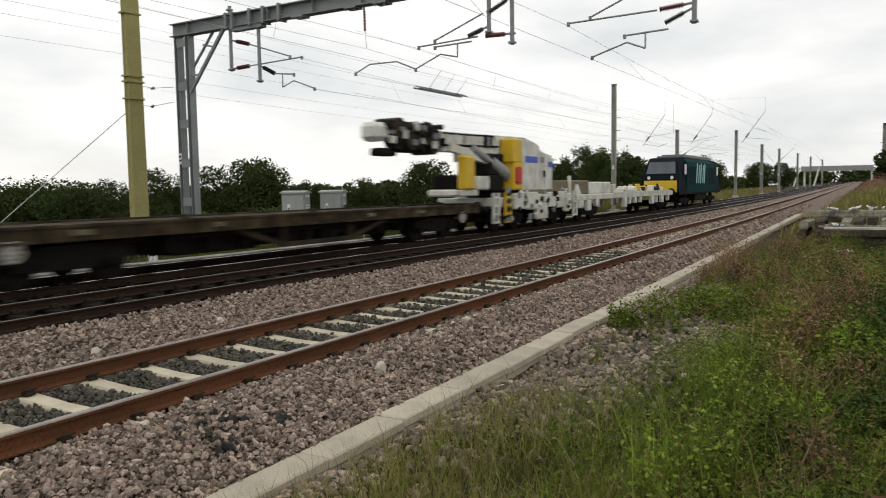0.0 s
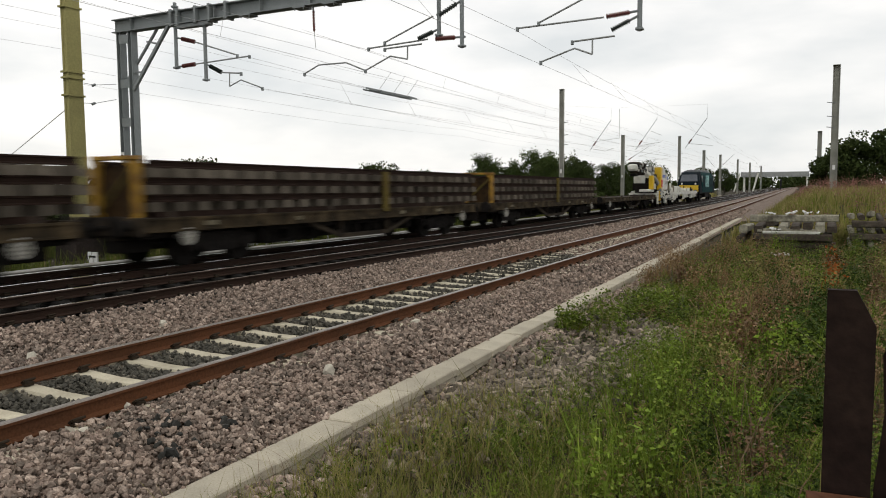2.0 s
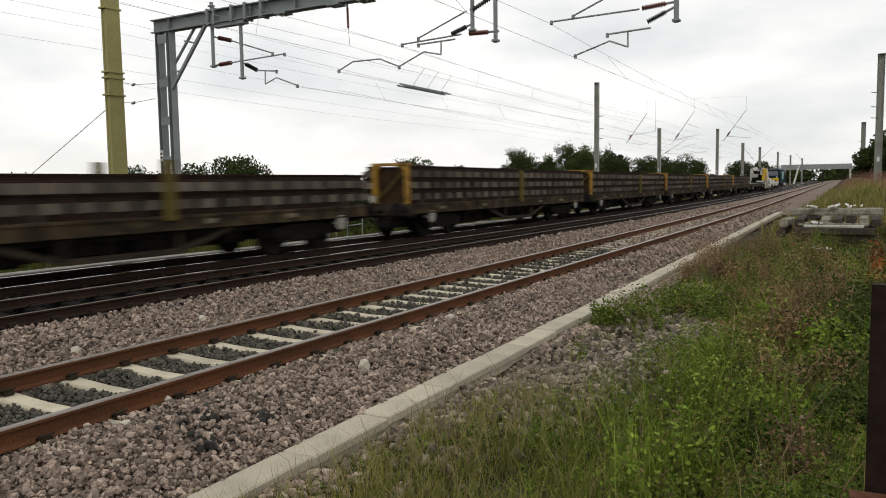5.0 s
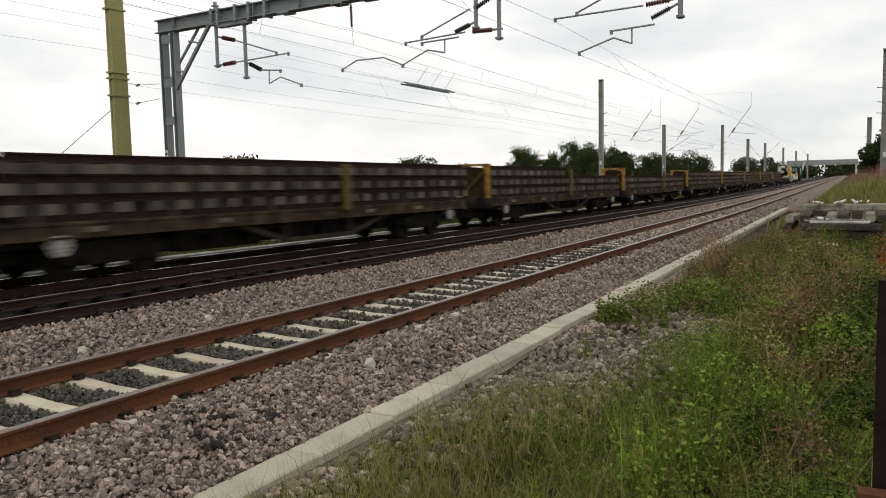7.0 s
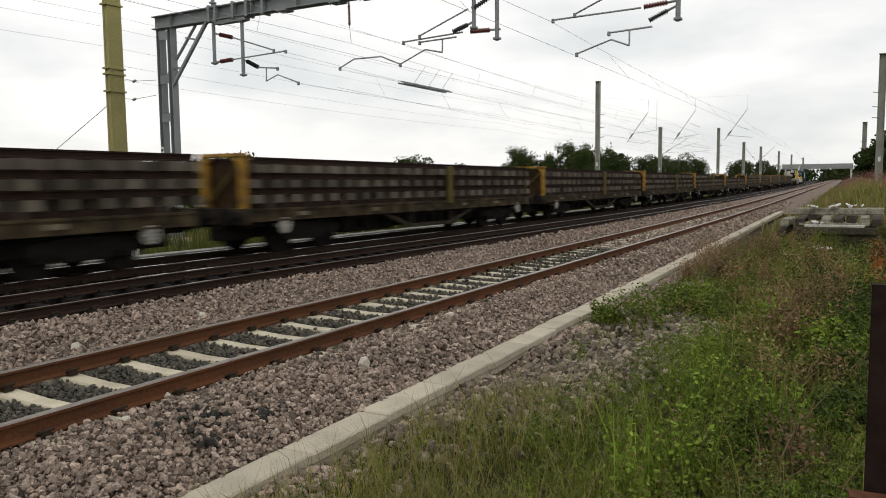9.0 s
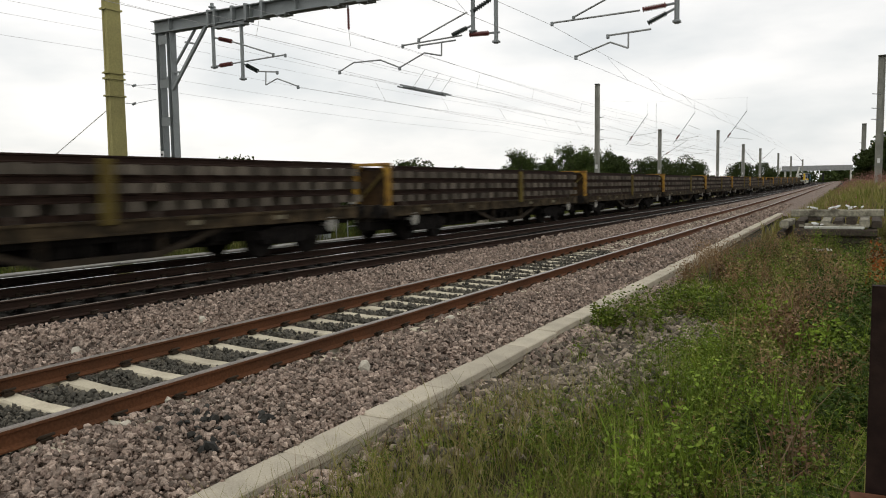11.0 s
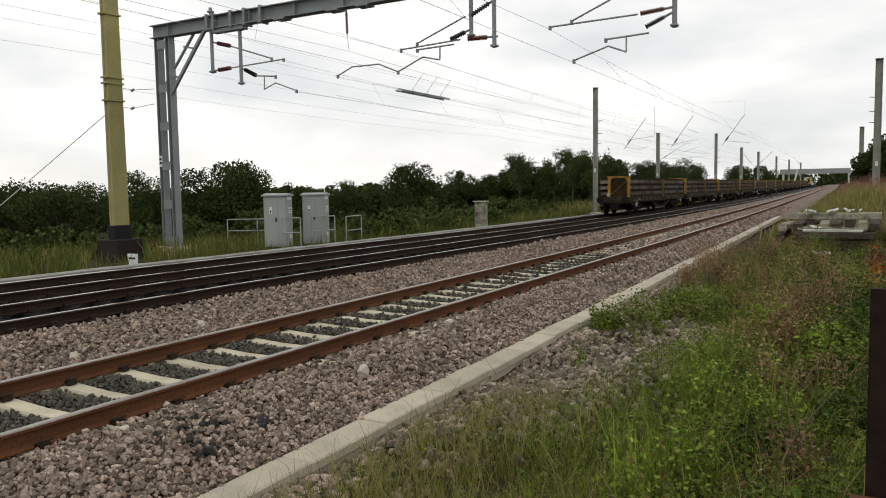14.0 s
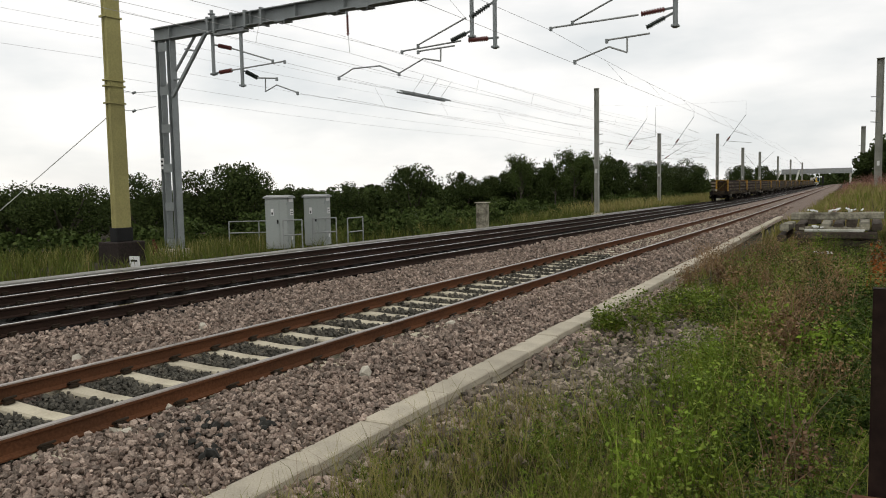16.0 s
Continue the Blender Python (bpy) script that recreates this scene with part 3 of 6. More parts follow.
def build_overhead():
    build_gantry()
    for x, z0, z1 in ((-19.55, 7.9, 5.72), (-18.25, 7.15, 5.23), (-9.65, 7.16, 5.84), (-8.95, 7.16, 5.48), (-4.16, 7.16, 5.46)):
        drop_tube(x, z1, z0)
    A = "grey tubular arm with a brown insulator under the gantry"
    strut("registration_arm", A, [(-18.69, 6.54), (-16.9, 5.96)], [(-18.72, 6.55), (-19.3, 6.7)])
    strut("registration_arm", A, [(-18.73, 5.82), (-16.4, 5.89)], [(-18.73, 5.82), (-19.3, 5.8)])
    strut("registration_arm", A, [(-17.6, 5.47), (-16.76, 5.38)], [(-17.6, 5.48), (-18.1, 5.72)], dark=True)
    strut("registration_arm", "thin cranked arm holding the contact wire", [(-17.24, 5.41), (-17.26, 5.0), (-16.77, 5.17), (-15.91, 4.86)], None, 0.02)
    strut("registration_arm", A, [(-9.83, 6.42), (-11.4, 5.85)], [(-9.7, 6.4), (-9.1, 6.68)], dark=True)
    strut("registration_arm", A, [(-10.0, 5.81), (-11.95, 5.73)], [(-9.75, 5.8), (-9.15, 5.78)])
    strut("registration_arm", A, [(-10.2, 5.70), (-11.4, 5.67)], [(-10.3, 5.85), (-9.83, 6.0)], dark=True)
    strut("registration_arm", "thin cranked arm holding the contact wire", [(-10.65, 5.69), (-10.66, 5.32), (-11.22, 5.45), (-12.07, 5.11)], None, 0.022)
    strut("registration_arm", "thin cranked arm holding the contact wire", [(-12.07, 5.11), (-12.74, 5.39), (-13.72, 5.40), (-14.26, 5.18)], None, 0.022)
    strut("registration_arm", A, [(-5.05, 5.88), (-7.34, 5.84)], [(-4.98, 5.89), (-4.4, 5.93)])
    strut("registration_arm", A, [(-4.3, 6.9), (-6.75, 5.92)], None)
    strut("registration_arm", A, [(-4.77, 5.40), (-5.85, 5.36)], [(-4.85, 5.55), (-4.4, 5.74)], dark=True)
    strut("registration_arm", "thin cranked arm holding the contact wire", [(-5.33, 5.4), (-5.33, 5.0), (-5.79, 5.19), (-6.69, 4.92)], None, 0.022)
    # suspension insulator in the middle of the beam
    t = thing("suspension_insulator", "slim insulator hanging from the beam with a dropper", "insulator")
    b = Build()
    b.tube(g(-13.9, 7.16), g(-13.88, 7.0), 0.03)
    part("hook", b, M["galv"], t)
    b = Build()
    b.discs(g(-13.88, 7.0), g(-13.87, 6.4), 0.05, 7)
    part("insulator", b, M["porcelain"], t)
    b = Build()
    b.tube(g(-13.87, 6.4), g(-13.82, 5.9), 0.008, 5)
    part("dropper", b, M["wire"], t)
    # section insulator hung in the wires
    t = thing("section_insulator", "flat skid-like section insulator hung in the wires", "section insulator")
    for dx, dz in ((-0.12, 0), (0.12, 0.0), (0, 0.05)):
        b = Build()
        b.bar((-14.26 + dx, 22.3, 5.1 + dz), (-14.26 + dx, 25.7, 5.1 + dz), 0.03, 0.05)
        part("skid", b, M["galv"], t)
    for y in (23.0, 24.0, 25.0):
        b = Build()
        b.bar((-14.46, y, 5.12), (-14.06, y, 5.12), 0.03, 0.05)
        part("cross_bar", b, M["galv"], t)
        b = Build()
        b.tube((-14.2, y, 5.12), (-13.85, y + 0.3, 5.77), 0.007, 4)
        part("hanger", b, M["wire"], t)


def wire(name, label, pts, r=0.009):
    b = Build()
    for p, q in zip(pts, pts[1:]):
        b.tube(p, q, r, 5)
    return solid(name, b, M["wire"], label, "wire", "overhead wires")


def along(x, z, sag=0.0, start=-100.0, spans=(-40.0, GY, 53.5, 84.0, 116.0, 150.0, 200.0, 240.0)):
    """A line following the tracks through (x, z) at the gantry, sagging between supports."""
    pts = []
    for a, c in zip(spans, spans[1:]):
        n = 10
        for i in range(n):
            y = a + (c - a) * i / n
            if y < start - 2:
                continue
            y = max(y, start)
            pts.append((x + float(shift(y)), y, z - sag * 4 * (i / n) * (1 - i / n)))
    pts.append((x + float(shift(spans[-1])), spans[-1], z))
    return pts


def build_wires():
    for x, z in ((-6.69, 4.9), (-12.07, 5.08), (-14.26, 5.15), (-15.91, 4.84)):
        wire("contact_wire", "thin dark contact wire over the track", along(x, z, 0, GY if x < -13 else -100), 0.0047)
    for x, z in ((-7.34, 5.82), (-11.95, 5.71), (-13.82, 5.9), (-16.4, 5.87)):
        wire("catenary_wire", "thin dark catenary wire over the track", along(x, z, 0.25, GY if x < -16 else -100), 0.0047)
    for x, z in ((-14.22, 6.5), (-14.28, 4.6), (-24.59, 8.66), (-24.65, 7.93), (-24.68, 7.5), (-24.74, 6.8), (-24.79, 6.18), (-24.83, 5.66)):
        wire("feeder_wire", "thin dark line wire beside the tracks", along(x, z, 0.2, GY if x > -15 else (17.9 if z < 6.5 else -100)), 0.0047)
    # droppers between catenary and contact wire
    for (xa, za), (xb, zb) in (((-7.34, 5.75), (-6.69, 4.9)), ((-11.95, 5.62), (-12.07, 5.08)), ((-16.4, 5.75), (-15.91, 4.84))):
        for y in (8, 13, 24, 29, 35, 41, 47, 60, 68, 76):
            s = float(shift(y))
            if xa < -16 and y < GY:
                continue
            wire("dropper_wire", "short vertical dropper wire", [(xa + s, y, za - 0.1), (xb + s, y, zb)], 0.004)


def mast(x, y, h, w=0.3, base=-0.5, right=False):
    t = thing("overhead_mast", "tall grey steel overhead line mast", "mast", "overhead masts")
    b = Build()
    for dx in (-w / 2, w / 2):
        b.box(x + dx - 0.015, x + dx + 0.015, y - w / 2, y + w / 2, base, h)
    b.box(x - w / 2, x + w / 2, y - 0.012, y + 0.012, base, h)
    part("column", b, M["mast"], t)
    b = Build()
    b.box(x - w / 2 - 0.03, x + w / 2 + 0.03, y - w / 2 - 0.03, y + w / 2 + 0.03, h, h + 0.04)
    part("cap", b, M["mast"], t)
    b = Build()
    b.box(x - 0.08, x + 0.08, y - w / 2 - 0.01, y - w / 2 - 0.002, 2.7, 3.0)
    part("number_plate", b, M["white"], t, "small white plate")
    b = Build()
    b.box(x - 0.35, x + 0.35, y - 0.35, y + 0.35, base - 0.3, base + 0.3, 0.03)
    part("footing", b, M["kerb"], t)
    for z in (h - 2.4, h - 3.3, h - 4.0):
        b = Build()
        s = -1 if right else 1
        b.tube((x, y, z), (x + s * 0.5, y - 0.1, z + 0.05), 0.025, 6)
        part("bracket", b, M["galv"], t)
    return t


def cantilever(base, top, y, drop, arms):
    """A slanting tubular arm hung from the cross-span at its top, with thin register arms."""
    t = thing("cantilever_arm", "slim slanting cantilever arm holding the wires", "cantilever", "cantilever arms")
    b = Build()
    b.tube((base[0], y, base[1]), (top[0], y, top[1]), 0.019 if y < 100 else 0.03, 6)
    part("stay_tube", b, M["galv"], t)
    if drop:
        b = Build()
        b.tube((top[0], y, top[1]), (top[0], y, drop), 0.006, 5)
        part("hanger", b, M["galv"], t)
    for p, q in arms:
        b = Build()
        b.tube((p[0], y, p[1]), (q[0], y, q[1]), 0.012, 6)
        part("register_tube", b, M["galv_light"], t)
    d = Vector((top[0] - base[0], 0, top[1] - base[1]))
    o = Vector((base[0], y, base[1]))
    b = Build()
    b.discs(o + d * 0.16, o + d * 0.3, 0.08, 6)
    part("insulator", b, M["porcelain"], t)
    return t


def build_masts():
    mast(-17.36, 53.5, 8.75, 0.27)
    mast(-20.2, 84.0, 7.35, 0.32)
    mast(-18.5, 110.0, 8.65, 0.34)
    mast(-17.95, 130.0, 7.5, 0.4)
    mast(-18.95, 160.0, 7.9, 0.4)
    mast(-19.6, 200.0, 8.2, 0.4)
    mast(-19.3, 230.0, 8.2, 0.4)
    mast(-18.5, 260.0, 8.0, 0.4)
    mast(0.42, 56.0, 9.45, 0.4, 0.4, True)
    mast(-0.88, 110.0, 8.65, 0.5, 0.5, True)
    Y1 = 53.5
    cantilever((-15.24, 4.31), (-13.72, 6.41), Y1, 7.25, [((-15.04, 4.9), (-13.13, 5.12)), ((-15.12, 4.42), (-14.11, 4.22)), ((-14.11, 4.22), (-13.52, 4.43)), ((-13.13, 5.12), (-13.13, 7.15))])
    cantilever((-11.96, 4.28), (-10.54, 6.32), Y1, 7.2, [((-11.8, 4.5), (-10.2, 4.75)), ((-10.9, 5.5), (-10.2, 5.2))])
    cantilever((-8.62, 4.28), (-7.22, 6.25), Y1, 7.15, [((-8.44, 4.58), (-6.85, 4.39)), ((-7.95, 5.2), (-7.1, 4.9))])
    cantilever((-20.0, 4.4), (-17.2, 6.15), 84.0, 0, [((-19.9, 6.06), (-16.7, 6.1)), ((-18.47, 4.96), (-16.11, 5.65)), ((-20.0, 5.75), (-14.95, 4.9)), ((-20.1, 4.7), (-17.87, 4.5)), ((-17.9, 4.5), (-15.0, 4.75))])
    cantilever((-19.92, 5.33), (-21.83, 7.73), 160.0, 0, [((-18.8, 5.4), (-19.92, 5.33))])
    cantilever((-18.9, 5.5), (-16.37, 7.95), 160.0, 0, [])
    cantilever((-14.2, 6.0), (-15.9, 7.9), 200.0, 0, [((-19.6, 7.9), (-14.2, 6.0))])
    # cross-span wires that carry the arms between the masts
    wire("cross_span_wire", "thin wire slung across the tracks between masts", [(-17.36, Y1, 7.6), (-13.72, Y1, 7.25), (-10.54, Y1, 7.2), (-7.22, Y1, 7.15)], 0.003)


def build_pole():
    """The fat tapered yellow pole on its brick plinth with a guy wire."""
    t = thing("signal_pole", "tall faded yellow square steel pole on a dark brick plinth", "pole")
    x, y = -23.5, 17.9
    b = Build()
    b.rings([[(x - w, y - d, z), (x + w, y - d, z), (x + w, y + d, z), (x - w, y + d, z)] for z, w, d in ((0.55, 0.125, 0.3), (5.4, 0.115, 0.27), (12.0, 0.1, 0.25))])
    for e in (-1, 1):      # flange lips of the rolled section
        b.rings([[(x + 0.09 * e - 0.04, y - d - 0.012, z), (x + 0.09 * e + 0.04, y - d - 0.012, z), (x + 0.09 * e + 0.04, y + d + 0.012, z), (x + 0.09 * e - 0.04, y + d + 0.012, z)] for z, d in ((0.55, 0.3), (12.0, 0.25))])
    part("shaft", b, M["pole"], t)
    for z in (5.55, 5.75, 4.95, 7.95):
        b = Build()
        b.box(x - 0.17, x + 0.17, y - 0.36, y + 0.34, z, z + 0.06)
        part("band", b, M["pole"], t)
    b = Build()
    b.box(x - 0.19, x + 0.19, y - 0.36, y + 0.34, 0.05, 0.55, 0.02)
    part("base", b, M["black"], t, "black base plate")
    b = Build()
    b.box(x - 0.55, x + 0.55, y - 0.6, y + 0.55, -1.2, 0.05, 0.03)
    part("plinth", b, M["plinth"], t, "dark brick plinth")
    b = Build()
    for dx in (0.0, 0.1, 0.2):
        b.tube((x + 1.1 + dx, y + 0.4, -0.9), (x + 1.18 + dx * 0.7, y + 0.4, 0.1 - dx), 0.04, 6)
    part("duct", b, M["red_pipe"], t, "dull red cable ducts")
    for p, q in (((-23.03, 17.9, 4.71), (-22.52, 18.85, 4.89)), ((-22.98, 17.9, 5.39), (-22.49, 18.85, 5.42))):
        b = Build()
        m = (p[0] * 0.7 + q[0] * 0.3, p[1] * 0.7 + q[1] * 0.3, p[2] * 0.7 + q[2] * 0.3 - 0.06)
        b.tube(p, m, 0.01, 5)
        b.tube(m, q, 0.01, 5)
        b.discs((m[0] - 0.06, m[1], m[2] - 0.02), (m[0] + 0.1, m[1], m[2] + 0.02), 0.05, 3)
        part("jumper_cable", b, M["galv"], t, "short sagging cable with an insulator")
    b = Build()
    b.tube((x - 0.1, y, 4.7), (x - 7.5, y - 3.2, -1.35), 0.016, 6)
    part("guy_wire", b, M["guy"], t, "pale grey stay cable")


def cabinet(x, y, rz, h):
    t = thing("equipment_cabinet", "tall grey metal trackside equipment cabinet with warning plates", "cabinet", "trackside cabinets",
              at=pose(x, y, -0.3, 0, 0, rz))
    b = Build()
    b.box(-0.42, 0.42, -0.33, 0.33, 0, h, 0.02)
    part("body", b, M["cabinet"], t)
    b = Build()
    b.prism([(-0.38, h), (0.38, h), (0.38, h + 0.05), (0.0, h + 0.11), (-0.38, h + 0.05)], -0.47, 0.47)
    part("roof", b, M["galv_light"], t, "shallow pitched pale lid")
    b = Build()
    b.box(-0.38, 0.1, -0.348, -0.332, 0.08, h - 0.08, 0.004)
    d = part("door", b, M["cabinet"], t)
    b = Build()
    b.box(0.02, 0.07, -0.39, -0.35, h * 0.5, h * 0.5 + 0.14, 0.008)
    part("handle", b, M["black"], d)
    b = Build()
    b.box(0.13, 0.39, -0.348, -0.332, 0.08, h - 0.08, 0.004)
    part("door", b, M["cabinet"], t)
    for z in (0.25, h * 0.5, h - 0.25):
        for xx in (-0.4, 0.4):
            b = Build()
            b.tube((xx, -0.345, z), (xx, -0.345, z + 0.09), 0.016, 6)
            part("hinge", b, M["galv"], t)
    b = Build()
    b.box(-0.2, -0.1, -0.356, -0.35, h * 0.66, h * 0.66 + 0.24)
    part("warning_plate", b, M["white"], t, "white warning plate")
    b = Build()
    b.box(-0.175, -0.125, -0.362, -0.358, h * 0.67, h * 0.67 + 0.1)
    part("bar_marking", b, M["black"], t)
    for yy, z, w, hh in ((0, h - 0.14, 0.4, 0.1), (0.05, h * 0.66, 0.3, 0.22), (0.05, 0.3, 0.12, 0.12)):
        b = Build()
        b.box(0.422, 0.43, yy - w / 2, yy + w / 2, z, z + hh)
        part("warning_plate", b, M["white"], t)
    for i in range(2):
        b = Build()
        b.box(0.432, 0.436, -0.06, 0.14, h * 0.68 + i * 0.08, h * 0.68 + i * 0.08 + 0.03)
        part("bar_marking", b, M["black"], t)
    return t


def hand_rail(p, q, h=0.95, posts=2):
    t = thing("hand_rail", "thin galvanised tubular hand rail beside the cabinets", "railing", "hand rails")
    p, q = Vector(p), Vector(q)
    for z in (h, h * 0.5):
        b = Build()
        b.tube(p + Vector((0, 0, z)), q + Vector((0, 0, z)), 0.022, 8)
        part("rail", b, M["galv_light"], t)
    for i in range(posts):
        o = p.lerp(q, i / (posts - 1))
        b = Build()
        b.tube(o - Vector((0, 0, 0.3)), o + Vector((0, 0, h)), 0.024, 8)
        part("post", b, M["galv_light"], t)


def build_trackside():
    cabinet(-18.45, 20.65, 22, 1.8)
    cabinet(-18.15, 22.4, 22, 1.8)
    hand_rail((-22.5, 22.15, -0.35), (-20.5, 23.45, -0.35), 0.92, 3)
    hand_rail((-17.8, 20.07, -0.3), (-17.48, 20.7, -0.3), 1.03, 2)
    hand_rail((-17.65, 21.5, -0.3), (-17.35, 22.5, -0.3), 1.03, 2)
    hand_rail((-16.9, 22.6, -0.35), (-17.1, 23.85, -0.35), 1.05, 2)
    t = thing("concrete_post", "squat weathered concrete post beside the far track", "post")
    b = Build()
    b.box(-16.75, -16.25, 32.8, 33.3, -0.6, 1.0, 0.05)
    part("shaft", b, M["old_timber"], t)
    b = Build()
    b.box(-16.8, -16.2, 32.75, 33.35, 1.0, 1.05, 0.02)
    part("cap", b, M["kerb"], t)
    t = thing("marker_post", "small white trackside marker with dark bars", "marker")
    b = Build()
    b.box(-16.95, -16.6, 13.1, 13.14, -0.35, 0.1)
    part("plate", b, M["white"], t)
    b = Build()
    b.box(-16.9, -16.65, 13.092, 13.098, -0.04, 0.01)
    part("bar_marking", b, M["black"], t)
    # pile of old sleepers on the verge
    def baulk(x, y, z, l, h, d, m, label, rz=0.0, ry=0.0):
        b = Build()
        n = 7
        rings = []
        for k in range(n):      # a worn, slightly uneven baulk
            t = k / (n - 1)
            e = [random.uniform(-0.012, 0.012) for _ in range(4)]
            c = 0.03
            rings.append([(l * t, c, e[0]), (l * t, d - c, e[0]), (l * t, d + e[1], c), (l * t, d + e[1], h - c), (l * t, d - c, h + e[2]), (l * t, c, h + e[2]), (l * t, e[3], h - c), (l * t, e[3], c)])
        b.rings(rings)
        o = solid("old_sleeper", b, m, label, "sleeper", "stacked old sleepers")
        o.matrix_basis = pose(x, y, z, 0, ry, rz)
        return o
    O, D = M["old_timber"], M["dark_timber"]
    baulk(-1.95, 23.75, 0.63, 2.3, 0.2, 0.25, O, "pale weathered sleeper topping a stack", 0.5, -0.4)
    baulk(-1.75, 23.8, 0.32, 1.75, 0.12, 0.25, O, "pale weathered sleeper in a stack", -0.5)
    baulk(-1.85, 23.62, 0.1, 2.05, 0.2, 0.25, D, "dark grey weathered sleeper in a stack")
    baulk(-1.8, 23.75, -0.12, 2.1, 0.2, 0.26, D, "dark tarred sleeper low in a stack")
    baulk(-1.9, 23.85, -0.36, 2.2, 0.24, 0.26, D, "dark tarred sleeper at the foot of a stack")
    baulk(-2.3, 23.2, -0.34, 0.9, 0.2, 0.25, D, "dark sleeper offcut beside the stack", 12)
    for k, x in enumerate((-2.12, -1.72, -1.4, -1.08, -0.74, -0.42, -0.1, 0.2)):
        baulk(x - 0.13, 26.2, 0.4 if k else 0.28, 2.4, 0.2, 0.24, O if k in (0, 3, 6) else D, "weathered sleeper lying end-on in a stack", -90, random.uniform(-3, 3))
    for k, x in enumerate((-2.2, -1.5, -0.9, -0.3, 0.1)):
        baulk(x - 0.13, 26.2, 0.05, 2.3, 0.2, 0.24, D, "dark sleeper lying end-on in a stack", -90, random.uniform(-3, 3))
    b = Build()
    b.box(0, 1.5, 0, 0.16, 0, 0.07, 0.012)
    o = solid("white_plank", b, M["crane_white"], "pale plank lying on the sleeper stack", "plank")
    o.matrix_basis = pose(-1.6, 23.64, 0.3)
    for k, (x, y, z, n) in enumerate(((-1.45, 23.85, 0.85, 4), (-0.9, 23.9, 0.86, 5), (-0.35, 23.85, 0.86, 5), (-1.9, 22.6, -0.25, 8), (-1.05, 22.3, -0.2, 10), (-1.2, 23.55, 0.4, 4))):
        for q in range(n):       # scraps of pale fittings
            b = Build()
            r = random.uniform(0.03, 0.06)
            a = random.uniform(0, 3.1)
            b.tube((-r, 0, 0), (r, random.uniform(-r, r), random.uniform(0, r)), r * 0.6, 7, r * 0.4)
            o = solid("scrap_fitting", b, M["white"], "small pale scrap fitting on the sleeper stack", "scrap", "scrap fittings")
            o.matrix_basis = pose(x + random.uniform(-0.2, 0.2), y + random.uniform(-0.06, 0.06), z + random.uniform(-0.01, 0.05), 0, 0, math.degrees(a))
    for k, z in enumerate((-0.25, 0.12, 0.48)):
        baulk(0.62 + k * 0.04, 24.3, z, 2.3, 0.19, 0.24, D, "dark tarred sleeper in a second stack", 2)
        for i in range(9):
            baulk(0.62 + i * 0.25, 26.3, z + 0.2, 1.9, 0.15, 0.15, D if i % 2 else O, "weathered sleeper end in a second stack", -90, random.uniform(-5, 5))
    # timber fence pickets close to the camera
    t = thing("timber_fence", "dark stained timber picket fence close by", "fence")
    for x0, y0, w, top in ((0.012, 2.14, 0.112, 1.415), (0.33, 2.24, 0.125, 1.42), (0.49, 2.28, 0.125, 1.41)):
        b = Build()
        c = 0.045
        out = [(x0, -0.6), (x0 + w, -0.6), (x0 + w, top - 0.09), (x0 + w - c, top), (x0, top)]
        b.rings([[(x, y0, z) for x, z in out], [(x, y0 + 0.03, z) for x, z in out]])
        part("picket", b, M["fence"], t)
    b = Build()      # a split, rougher picket
    out = [(0.135, -0.6), (0.29, -0.6), (0.29, 1.4), (0.235, 1.42), (0.19, 1.38), (0.142, 1.25), (0.15, 1.1), (0.132, 0.9), (0.142, 0.4)]
    b.rings([[(x, 2.17, z) for x, z in out], [(x + 0.01, 2.21, z) for x, z in out]])
    part("picket", b, M["fence"], t, "rough split picket")
    b = Build()
    b.bar((-0.02, 2.08, 0.84), (1.2, 2.2, 0.84), 0.05, 0.11)
    part("rail", b, M["fence_rail"], t, "red-brown horizontal rail")


def build_bridge():
    t = thing("footbridge", "distant grey steel footbridge across the railway", "footbridge")
    Y = 300.0
    b = Build()
    b.box(-28, -5.5, Y - 1.2, Y + 1.2, 4.9, 5.3)
    part("deck", b, M["galv_light"], t)
    for y in (Y - 1.2, Y + 1.2):
        b = Build()
        b.box(-28, -5.5, y - 0.05, y + 0.05, 5.3, 6.7)
        part("parapet", b, M["galv_light"], t)
    for i in range(9):
        b = Build()
        x = -28 + i * 2.8
        b.box(x - 0.06, x + 0.06, Y - 1.32, Y - 1.25, 5.0, 6.75)
        part("stiffener", b, M["galv"], t)
    for x in (-27.0, -6.0):
        b = Build()
        b.box(x - 0.3, x + 0.3, Y - 0.5, Y + 0.5, -0.6, 4.9, 0.05)
        part("pier", b, M["crane_white"], t)
    for dx in (0, 6.5):
        b = Build()
        b.bar((-30.2 + dx, Y - 3, -0.4), (-28.4 + dx * 0.95, Y - 1.5, 6.3), 0.4, 0.45)
        part("stair", b, M["crane_white"], t, "white stair flight side")
    t = thing("signal_lamp", "distant signal head with a small bright lamp", "signal")
    b = Build()
    b.tube((-12.2, 250, -0.2), (-12.2, 250, 3.3), 0.1)
    part("post", b, M["black"], t)
    b = Build()
    b.box(-12.5, -11.9, 249.8, 250.1, 1.5, 3.6, 0.05)
    part("head", b, M["black"], t)


build_overhead()
build_wires()
build_masts()
build_pole()
build_trackside()
build_bridge()

# ------------------------------------------------------------ the train
V, REAR = 20.6, -243.69      # metres per second; where the train's tail is at the start
PITCH = 17.72
vehicles = []                # (thing, distance of its middle from the tail)


